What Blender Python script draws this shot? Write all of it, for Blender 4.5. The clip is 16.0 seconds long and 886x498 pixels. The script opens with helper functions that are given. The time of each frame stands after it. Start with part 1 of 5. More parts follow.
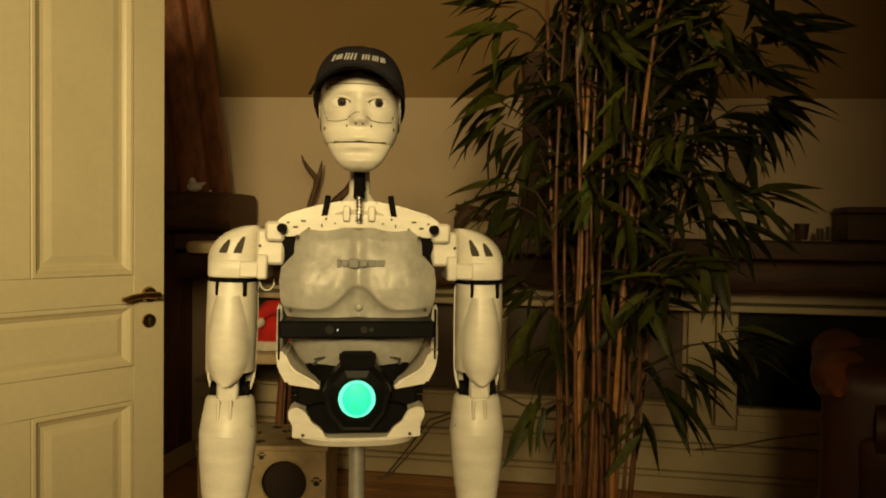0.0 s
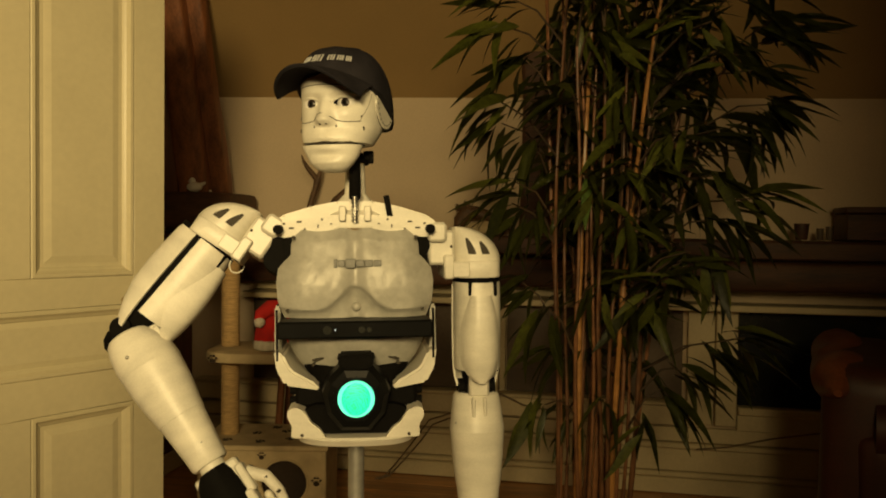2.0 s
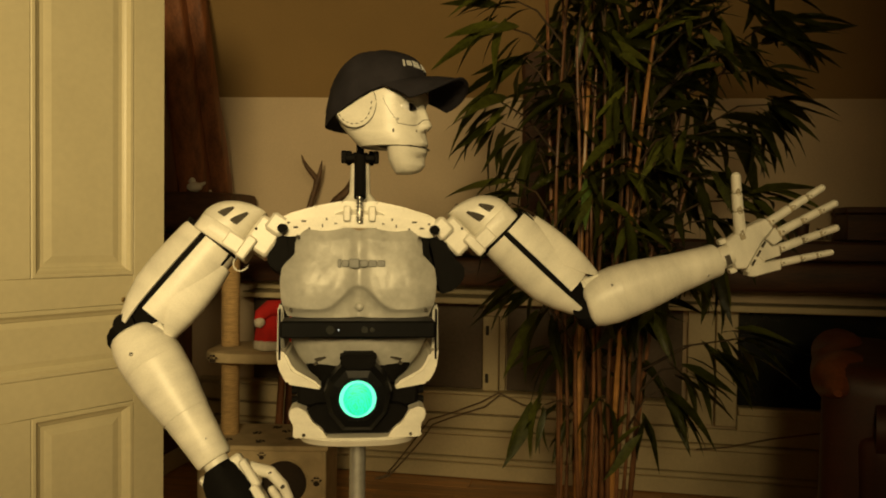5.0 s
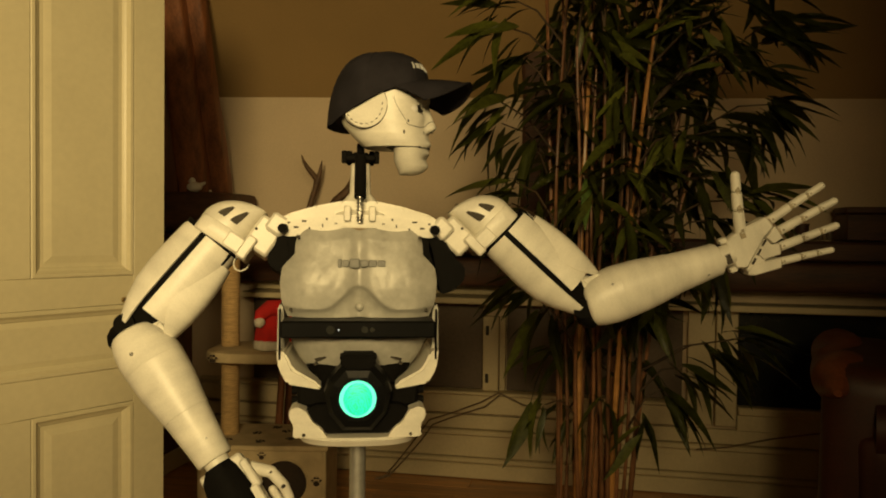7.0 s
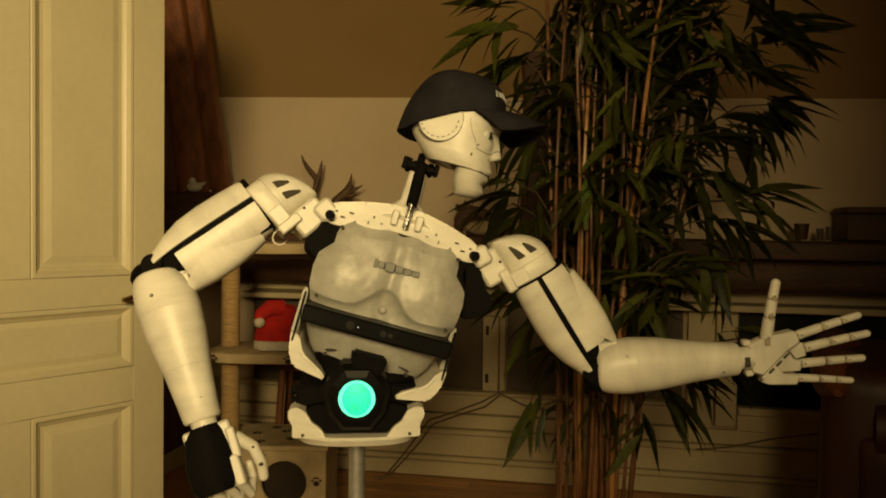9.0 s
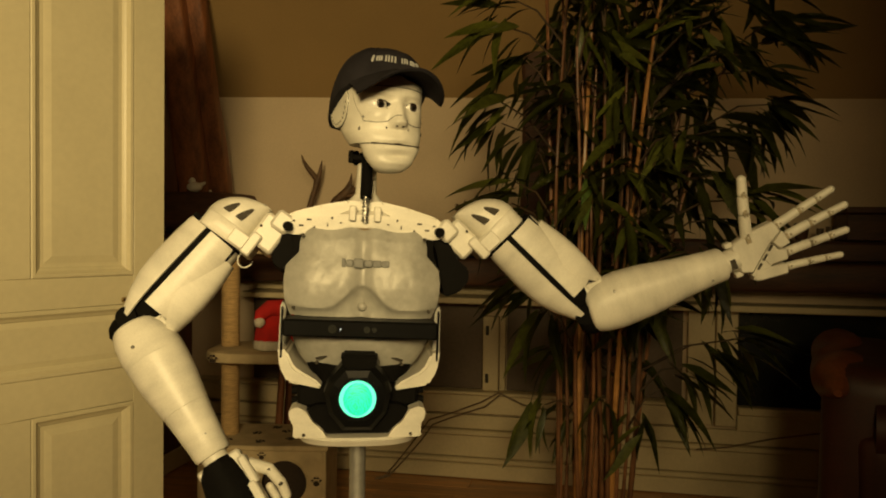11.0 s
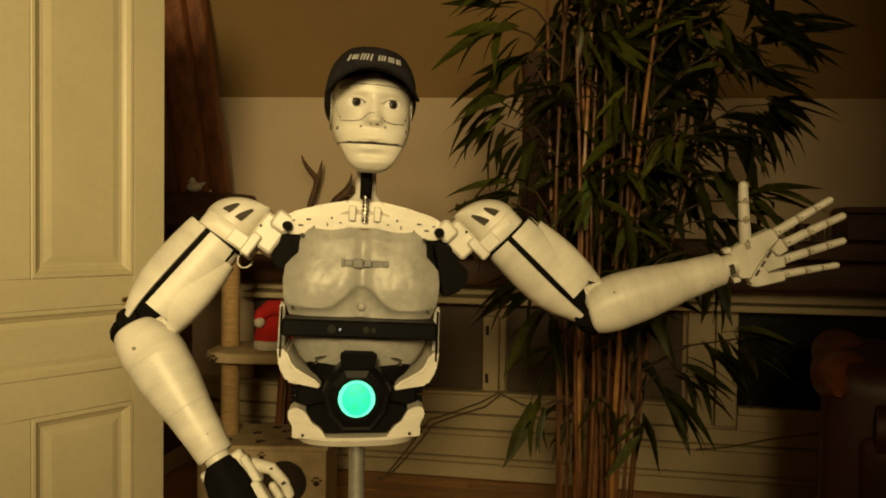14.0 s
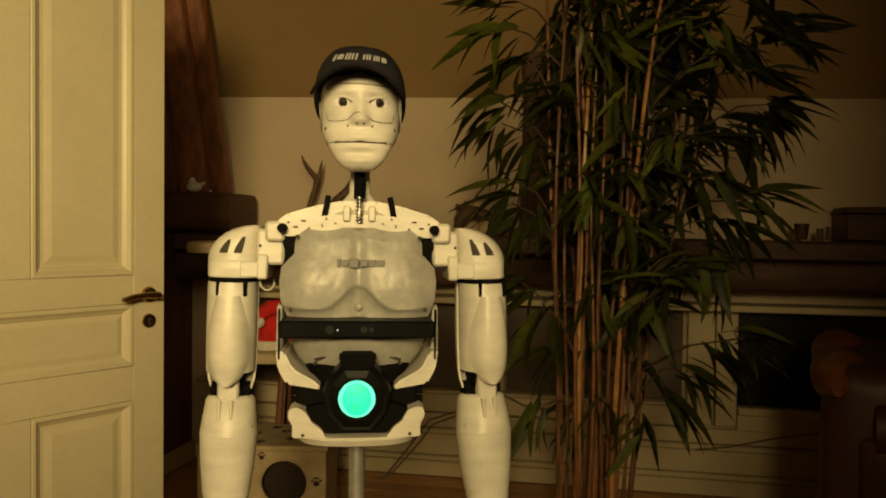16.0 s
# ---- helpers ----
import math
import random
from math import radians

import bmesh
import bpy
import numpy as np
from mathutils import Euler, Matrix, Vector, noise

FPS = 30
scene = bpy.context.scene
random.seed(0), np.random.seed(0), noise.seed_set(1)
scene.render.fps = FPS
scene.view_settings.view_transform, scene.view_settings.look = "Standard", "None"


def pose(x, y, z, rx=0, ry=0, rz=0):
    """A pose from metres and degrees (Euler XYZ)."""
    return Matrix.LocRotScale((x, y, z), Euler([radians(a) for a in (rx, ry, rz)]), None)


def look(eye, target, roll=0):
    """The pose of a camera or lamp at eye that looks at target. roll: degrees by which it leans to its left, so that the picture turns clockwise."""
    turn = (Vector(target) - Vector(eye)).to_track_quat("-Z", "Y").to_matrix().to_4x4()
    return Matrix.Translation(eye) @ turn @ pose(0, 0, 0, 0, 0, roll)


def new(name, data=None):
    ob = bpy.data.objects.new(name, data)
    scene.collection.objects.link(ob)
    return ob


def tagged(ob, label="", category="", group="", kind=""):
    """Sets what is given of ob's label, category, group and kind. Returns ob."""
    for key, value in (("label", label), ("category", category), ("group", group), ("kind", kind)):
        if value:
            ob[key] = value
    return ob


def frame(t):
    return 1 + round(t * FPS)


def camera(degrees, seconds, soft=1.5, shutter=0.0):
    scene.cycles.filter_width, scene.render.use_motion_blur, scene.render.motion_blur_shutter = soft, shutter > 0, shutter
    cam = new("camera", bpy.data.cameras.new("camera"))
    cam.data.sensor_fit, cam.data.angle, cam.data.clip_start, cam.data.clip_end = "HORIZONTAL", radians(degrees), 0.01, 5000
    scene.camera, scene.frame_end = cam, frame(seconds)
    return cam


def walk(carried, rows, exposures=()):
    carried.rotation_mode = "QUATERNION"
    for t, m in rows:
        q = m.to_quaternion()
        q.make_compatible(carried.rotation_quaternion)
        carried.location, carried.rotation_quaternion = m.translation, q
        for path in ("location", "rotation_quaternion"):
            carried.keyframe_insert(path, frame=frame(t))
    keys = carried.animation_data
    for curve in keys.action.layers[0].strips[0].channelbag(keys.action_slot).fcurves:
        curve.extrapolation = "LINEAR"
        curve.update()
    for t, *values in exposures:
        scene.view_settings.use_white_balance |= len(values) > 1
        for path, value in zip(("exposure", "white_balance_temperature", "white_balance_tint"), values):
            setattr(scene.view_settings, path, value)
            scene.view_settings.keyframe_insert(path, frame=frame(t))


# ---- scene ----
cam = camera(60, 16.0, soft=1.95, shutter=0.5)
EYE = pose(0, 0, 1.24, 88.5, 0, 0) @ pose(0, 0, 0, 0, 0, 0.7)
walk(cam, [(0.0, EYE), (16.0, EYE)], [(0.0, 0.0), (16.0, 0.0)])

# ---- light: one warm room lamp up behind the camera, an added fill lamp, and a dim night room ----
world = bpy.data.worlds.new("night_room")
scene.world = world
world.use_nodes = True
world.node_tree.nodes["Background"].inputs[0].default_value = (1.0, 0.72, 0.36, 1)
world.node_tree.nodes["Background"].inputs[1].default_value = 0.05


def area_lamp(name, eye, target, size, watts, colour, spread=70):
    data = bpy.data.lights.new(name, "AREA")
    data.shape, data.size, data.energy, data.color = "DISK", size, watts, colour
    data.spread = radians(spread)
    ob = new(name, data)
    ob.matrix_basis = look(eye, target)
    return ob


WARM = (1.0, 0.74, 0.325)
area_lamp("ceiling_lamp", (-0.14, -1.9, 1.90), (-0.84, 1.6, 1.53), 0.55, 17.3, WARM, 69)
# unseen weak fill, added to brighten the left wall behind the door
area_lamp("fill_lamp", (0.75, -1.9, 2.30), (-0.95, 3.5, 1.2), 0.9, 3.4, WARM, 64)


# ---- materials ----
def material(name, colour, rough=0.5, metal=0.0, vary=0.12, scale=6.0, fine=90.0, bump=0.15, coat=0.0, stretch=(1, 1, 1),
             second=None, each=0.0, spec=0.5):
    """Principled surface with blotches at one scale, grain at a finer one and relief."""
    m = bpy.data.materials.new(name)
    m.use_nodes = True
    nt = m.node_tree
    n, l = nt.nodes, nt.links
    p = n["Principled BSDF"]
    co = n.new("ShaderNodeTexCoord")
    mp = n.new("ShaderNodeMapping")
    mp.inputs["Scale"].default_value = stretch
    l.new(co.outputs["Object"], mp.inputs["Vector"])
    big, small = n.new("ShaderNodeTexNoise"), n.new("ShaderNodeTexNoise")
    big.inputs["Scale"].default_value, small.inputs["Scale"].default_value = scale, fine
    big.inputs["Detail"].default_value, small.inputs["Detail"].default_value = 5, 3
    for t in (big, small):
        l.new(mp.outputs["Vector"], t.inputs["Vector"])
    mix = n.new("ShaderNodeMix")
    mix.data_type = "FLOAT"
    mix.inputs[0].default_value = 0.35
    l.new(big.outputs["Fac"], mix.inputs[2])
    l.new(small.outputs["Fac"], mix.inputs[3])
    ramp = n.new("ShaderNodeValToRGB")
    dark = second or tuple(c * (1 - 2 * vary) for c in colour)
    lite = tuple(min(1, c * (1 + vary)) for c in colour)
    ramp.color_ramp.elements[0].position, ramp.color_ramp.elements[1].position = 0.32, 0.66
    ramp.color_ramp.elements[0].color, ramp.color_ramp.elements[1].color = (*dark, 1), (*lite, 1)
    l.new(mix.outputs[0], ramp.inputs[0])
    out = ramp.outputs[0]
    if each:
        info, hsv = n.new("ShaderNodeObjectInfo"), n.new("ShaderNodeHueSaturation")
        rng = n.new("ShaderNodeMapRange")
        rng.inputs[3].default_value, rng.inputs[4].default_value = 1 - each, 1 + each
        l.new(info.outputs["Random"], rng.inputs[0])
        l.new(rng.outputs[0], hsv.inputs["Value"])
        l.new(out, hsv.inputs["Color"])
        out = hsv.outputs[0]
    l.new(out, p.inputs["Base Color"])
    rr = n.new("ShaderNodeMapRange")
    rr.inputs[3].default_value, rr.inputs[4].default_value = max(0.02, rough - 0.12), min(1, rough + 0.12)
    l.new(big.outputs["Fac"], rr.inputs[0])
    l.new(rr.outputs[0], p.inputs["Roughness"])
    p.inputs["Metallic"].default_value = metal
    p.inputs["Coat Weight"].default_value = coat
    p.inputs["Specular IOR Level"].default_value = spec
    if bump:
        b = n.new("ShaderNodeBump")
        b.inputs["Strength"].default_value, b.inputs["Distance"].default_value = bump, 0.002
        l.new(mix.outputs[0], b.inputs["Height"])
        l.new(b.outputs[0], p.inputs["Normal"])
    return m


def glow(name, colour, strength, lines=False):
    m = bpy.data.materials.new(name)
    m.use_nodes = True
    nt = m.node_tree
    n, l = nt.nodes, nt.links
    p = n["Principled BSDF"]
    p.inputs["Base Color"].default_value = (*colour, 1)
    p.inputs["Emission Color"].default_value = (*colour, 1)
    p.inputs["Emission Strength"].default_value = strength
    if lines:
        co, w = n.new("ShaderNodeTexCoord"), n.new("ShaderNodeTexWave")
        w.wave_type, w.rings_direction = "RINGS", "Y"
        w.inputs["Scale"].default_value, w.inputs["Distortion"].default_value = 84, 10
        w.inputs["Detail"].default_value, w.inputs["Detail Scale"].default_value = 2, 1.3
        mp = n.new("ShaderNodeMapping")
        mp.inputs["Location"].default_value = (0.003, 0, 0.011)
        l.new(co.outputs["Object"], mp.inputs["Vector"])
        l.new(mp.outputs["Vector"], w.inputs["Vector"])
        r = n.new("ShaderNodeMapRange")
        r.inputs[1].default_value, r.inputs[2].default_value = 0.3, 0.85
        r.inputs[3].default_value, r.inputs[4].default_value = strength * 0.10, strength
        l.new(w.outputs["Fac"], r.inputs[0])
        l.new(r.outputs[0], p.inputs["Emission Strength"])
    return m


PLA = material("cream_printed_plastic", (0.75, 0.72, 0.63), 0.40, vary=0.10, scale=13, fine=300, bump=0.22, stretch=(1, 1, 3))
GREY = material("grey_painted_plastic", (0.43, 0.42, 0.38), 0.43, metal=0.06, vary=0.11, scale=30, fine=95, bump=0.9)
BLACK = material("black_plastic", (0.0065, 0.006, 0.0055), 0.6, vary=0.2, fine=150, bump=0.1, spec=0.03)
GLOSS = material("glossy_black_plastic", (0.006, 0.006, 0.006), 0.36, vary=0.1, bump=0.03, spec=0.06)
NAVY = material("navy_cap_cloth", (0.022, 0.020, 0.024), 0.95, vary=0.25, scale=20, fine=900, bump=0.4, spec=0.1)
PRINT = material("silver_print", (0.45, 0.45, 0.44), 0.6, vary=0.05)
MARK = material("dull_silver_relief", (0.2, 0.2, 0.19), 0.5, vary=0.2, scale=60)
EYEWHITE = material("eye_white", (0.8, 0.78, 0.74), 0.15, vary=0.02, bump=0)
IRIS = material("dark_brown_iris", (0.022, 0.014, 0.010), 0.3, vary=0.2, scale=200, bump=0)
SEAM = material("dark_joint", (0.05, 0.042, 0.03), 0.8, vary=0.2)
JOINT = material("worn_finger_joint", (0.34, 0.29, 0.20), 0.7, vary=0.25, scale=90)
STEEL = material("steel", (0.45, 0.44, 0.42), 0.35, metal=1.0, vary=0.1)
POLE = material("galvanised_pole", (0.42, 0.41, 0.38), 0.5, metal=0.6, vary=0.15, scale=14)
BRASS = material("worn_brass", (0.55, 0.38, 0.16), 0.3, metal=1.0, vary=0.15)
DOORPAINT = material("white_door_paint", (0.56, 0.50, 0.33), 0.38, vary=0.05, scale=3, fine=60, bump=0.12)
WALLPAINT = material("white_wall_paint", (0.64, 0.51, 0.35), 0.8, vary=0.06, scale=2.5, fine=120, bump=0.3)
# ceiling colour, darker and browner than the wall's
CEILTAN = material("tan_ceiling", (0.36, 0.235, 0.095), 0.85, vary=0.06, scale=2.0, fine=120, bump=0.3)
TRIMPAINT = material("white_trim_paint", (0.60, 0.50, 0.31), 0.5, vary=0.07, scale=5, fine=80, bump=0.2)
TIMBER = material("red_brown_timber", (0.24, 0.088, 0.034), 0.6, vary=0.3, scale=7, fine=40, bump=0.6, stretch=(4, 4, 0.6))
DARKWOOD = material("dark_wood", (0.082, 0.036, 0.017), 0.6, vary=0.3, scale=6, fine=40, bump=0.5, stretch=(0.6, 4, 4))
BOARDS = material("dark_red_boards", (0.13, 0.046, 0.021), 0.65, vary=0.3, scale=5, fine=40, bump=0.5, stretch=(4, 4, 0.5))
PANEL = material("brown_panel", (0.12, 0.085, 0.055), 0.55, vary=0.15, scale=4, fine=60, bump=0.2)
DARKGLASS = material("dark_glass", (0.010, 0.011, 0.008), 0.25, vary=0.1, bump=0.02)
PARQUET = material("oak_floor", (0.46, 0.23, 0.08), 0.4, vary=0.25, scale=5, fine=60, bump=0.25, stretch=(0.6, 5, 5), each=0.18)
LEAF = material("bamboo_leaf", (0.092, 0.104, 0.014), 0.42, vary=0.3, scale=18, fine=120, bump=0.2, each=0.45)
LEAFY = material("young_bamboo_leaf", (0.12, 0.2, 0.03), 0.4, vary=0.2, scale=18, fine=120, bump=0.2)
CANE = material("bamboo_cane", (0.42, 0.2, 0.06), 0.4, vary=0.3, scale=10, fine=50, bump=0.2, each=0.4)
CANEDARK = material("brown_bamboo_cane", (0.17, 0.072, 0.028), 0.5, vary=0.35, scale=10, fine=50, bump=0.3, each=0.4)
PLUSH = material("beige_plush", (0.52, 0.41, 0.24), 0.95, vary=0.12, scale=18, fine=500, bump=0.8)
SISAL = material("sisal_rope", (0.46, 0.3, 0.13), 0.9, vary=0.2, scale=30, fine=300, bump=0.8, stretch=(1, 1, 6))
PAW_AND_SHADE = material("dark_brown_print_and_shade", (0.04, 0.025, 0.015), 0.95, vary=0.2)
RED = material("red_felt", (0.55, 0.016, 0.012), 0.95, vary=0.15, scale=20, fine=500, bump=0.7)
FUR = material("white_fur", (0.72, 0.66, 0.55), 1.0, vary=0.1, scale=60, fine=400, bump=1.0)
# chair body darkened for its shade; the tan copy below carries the lit top
LEATHER = material("red_brown_leather", (0.048, 0.012, 0.005), 0.5, vary=0.25, scale=8, fine=160, bump=0.5)
LEATHER_LIT = material("lit_tan_leather", (0.17, 0.052, 0.018), 0.42, vary=0.3, scale=14, fine=90, bump=0.8, second=(0.10, 0.028, 0.010))
ANTLER = material("antler_bone", (0.11, 0.06, 0.028), 0.6, vary=0.3, scale=30, fine=120, bump=0.6)
CERAMIC = material("white_ceramic", (0.7, 0.66, 0.58), 0.25, vary=0.05)
CABLE = material("beige_cable", (0.16, 0.11, 0.06), 0.6, vary=0.1)
TWIG = material("dark_twig", (0.05, 0.028, 0.012), 0.7, vary=0.3, scale=10, fine=50, bump=0.2)
EARTH = material("terracotta_pot", (0.2, 0.09, 0.05), 0.8, vary=0.2)
GREEN = glow("green_light", (0.02, 0.94, 0.60), 1.15, True)
GREENRIM = glow("green_light_rim", (0.12, 0.95, 0.62), 1.05)
LED = glow("white_led", (0.9, 0.95, 1.0), 1.6)


# ---- building blocks ----
def part(name, bm, mat, parent=None, label="", smooth=True, kind="", origin=None):
    """Links a bmesh as ONE mesh object, under a thing or a part if one is given."""
    if origin is not None:
        bmesh.ops.translate(bm, vec=-Vector(origin), verts=bm.verts)
    bmesh.ops.recalc_face_normals(bm, faces=bm.faces)
    me = bpy.data.meshes.new(name)
    bm.to_mesh(me)
    bm.free()
    if smooth:
        me.polygons.foreach_set("use_smooth", [True] * len(me.polygons))
        me.set_sharp_from_angle(angle=radians(38))
    me.materials.append(mat)
    ob = new(name, me)
    ob.parent = parent
    return tagged(ob, label=label, kind=kind)


def again(ob, name, parent, m):
    """The same mesh once more, at the pose m."""
    o = new(name, ob.data)
    o.parent, o.matrix_basis = parent, m
    return o


def thing(name, label, category, at=(0, 0, 0), group="", kind="", m=None):
    ob = new(name)
    ob.empty_display_size = 0.05
    ob.matrix_basis = m if m is not None else Matrix.Translation(at)
    return tagged(ob, label, category, group, kind)


def box(bm, c, s, bevel=0.0, m=None, seg=1):
    """A bevelled box with centre c and size s, turned by m."""
    r = bmesh.ops.create_cube(bm, size=1.0)
    vs = r["verts"]
    bmesh.ops.scale(bm, vec=s, verts=vs)
    if bevel:
        es = list({e for v in vs for e in v.link_edges})
        g = bmesh.ops.bevel(bm, geom=es, offset=bevel, segments=seg, affect="EDGES", profile=0.6)
        vs = list({v for f in g["faces"] for v in f.verts} | {v for v in vs if v.is_valid})
    bmesh.ops.transform(bm, matrix=Matrix.Translation(c) @ (m or Matrix()), verts=vs)
    return bm


def rod(bm, a, b, r0, r1=None, seg=12):
    """A tapered round rod from a to b."""
    a, b = Vector(a), Vector(b)
    d = b - a
    q = d.to_track_quat("Z", "Y").to_matrix().to_4x4()
    bmesh.ops.create_cone(bm, cap_ends=True, segments=seg, radius1=r0, radius2=r0 if r1 is None else r1, depth=d.length,
                          matrix=Matrix.Translation((a + b) / 2) @ q)
    return bm


def ball(bm, c, s, m=None, u=20, v=12):
    bmesh.ops.create_uvsphere(bm, u_segments=u, v_segments=v, radius=1.0,
                              matrix=Matrix.Translation(c) @ (m or Matrix()) @ Matrix.Diagonal((*s, 1)))
    return bm


def ring(cx, cy, z, rx, ry, n=32, e=2.0, a0=0.0, a1=360.0):
    """A rounded outline at height z; e above 2 makes it squarer. Angle 0 points to +x, 270 to the front."""
    out = []
    closed = abs(a1 - a0) >= 360
    for i in range(n):
        a = radians(a0 + (a1 - a0) * i / (n if closed else n - 1))
        c, s = math.cos(a), math.sin(a)
        out.append(Vector((cx + rx * math.copysign(abs(c) ** (2 / e), c), cy + ry * math.copysign(abs(s) ** (2 / e), s), z)))
    return out


def loft(bm, rings, closed=True, caps=True):
    """A skin over rings with equal counts."""
    vs = [[bm.verts.new(p) for p in r] for r in rings]
    n = len(vs[0])
    for a, b in zip(vs, vs[1:]):
        for i in range(n if closed else n - 1):
            j = (i + 1) % n
            bm.faces.new((a[i], a[j], b[j], b[i]))
    if caps and closed:
        bm.faces.new(vs[0][::-1])
        bm.faces.new(vs[-1])
    return bm


def shell(bm, rings, thick):
    """An open curved plate over rings, given a thickness."""
    loft(bm, rings, closed=False, caps=False)
    bmesh.ops.recalc_face_normals(bm, faces=bm.faces)
    bmesh.ops.solidify(bm, geom=bm.faces[:], thickness=thick)
    return bm


def slab(bm, outline, y0, y1, bevel=0.0):
    """An outline in x and z, given depth from y0 to y1."""
    vs = [bm.verts.new((x, y0, z)) for x, z in outline]
    f = bm.faces.new(vs)
    g = bmesh.ops.extrude_face_region(bm, geom=[f])
    top = [v for v in g["geom"] if isinstance(v, bmesh.types.BMVert)]
    bmesh.ops.translate(bm, vec=(0, y1 - y0, 0), verts=top)
    if bevel:
        bmesh.ops.bevel(bm, geom=bm.edges[:], offset=bevel, segments=2, affect="EDGES")
    return bm


def pipe(bm, pts, radii, seg=8):
    """A bent round tube through pts."""
    rings = []
    for i, p in enumerate(pts):
        d = (Vector(pts[min(i + 1, len(pts) - 1)]) - Vector(pts[max(i - 1, 0)])).normalized()
        q = d.to_track_quat("Z", "Y").to_matrix()
        r = radii[i] if isinstance(radii, (list, tuple)) else radii
        rings.append([Vector(p) + q @ Vector((r * math.cos(2 * math.pi * k / seg), r * math.sin(2 * math.pi * k / seg), 0)) for k in range(seg)])
    return loft(bm, rings)


def B():
    return bmesh.new()


def T(p):
    return Matrix.Translation(Vector(p))


# ---- room: back knee wall with a sloping ceiling, boarded side wall ----
ROOM = pose(0, 3.84, 0, 0, 0, -10.7)


def room_part(name, c, s, mat, bevel=0.0, label="", m=None, category="structure"):
    ob = part(name, box(B(), (0, 0, 0), s, bevel, None), mat, None, "", False)
    ob.matrix_basis = ROOM @ Matrix.Translation(c) @ (m or Matrix())
    return tagged(ob, label, category, "", "structure")


room_part("wall_north", (0.9, 0.06, 0.97), (4.6, 0.12, 1.94), WALLPAINT, label="off-white painted knee wall under the roof slope", category="wall")
room_part("wall_east", (3.2, -3.2, 1.4), (0.12, 6.6, 2.8), WALLPAINT, label="off-white painted side wall", category="wall")
room_part("wall_south", (0.9, -6.5, 1.4), (4.6, 0.12, 2.8), WALLPAINT, label="off-white painted end wall", category="wall")
room_part("wall_west", (-1.42, -3.2, 1.4), (0.12, 6.6, 2.8), BOARDS, label="dark red-brown boarded side wall", category="wall")
room_part("wall_west_jamb", (-1.22, -2.5, 1.3), (0.3, 0.1, 2.6), DOORPAINT, label="white painted door jamb wall", category="wall")
slope = room_part("ceiling_slope", (0.9, -0.60, 2.53), (4.6, 1.9, 0.08), CEILTAN, m=pose(0, 0, 0, 0, 1.25, 0) @ pose(0, 0, 0, -45), label="tan sloping attic ceiling", category="ceiling")
room_part("ceiling", (0.9, -3.9, 2.92), (4.6, 5.4, 0.08), CEILTAN, label="tan flat ceiling", category="ceiling")
floor_ob = room_part("floor", (0.9, -3.2, -0.03), (4.6, 6.6, 0.05), PARQUET, label="warm brown oak plank floor", category="floor")


# ---- robot ----
PIVOT = Vector((0, 0, 0.955))
BOLT = 0.133
SHZ = 1.238
AX = BOLT + 0.082
ELZ = SHZ - 0.288
NECK = Vector((0, 0.0, 1.352))
robot = thing("humanoid_robot", "cream printed plastic humanoid robot with grey chest on a metal pole", "robot",
              m=pose(-0.149, 1.36, 0, 0, 0, 6))


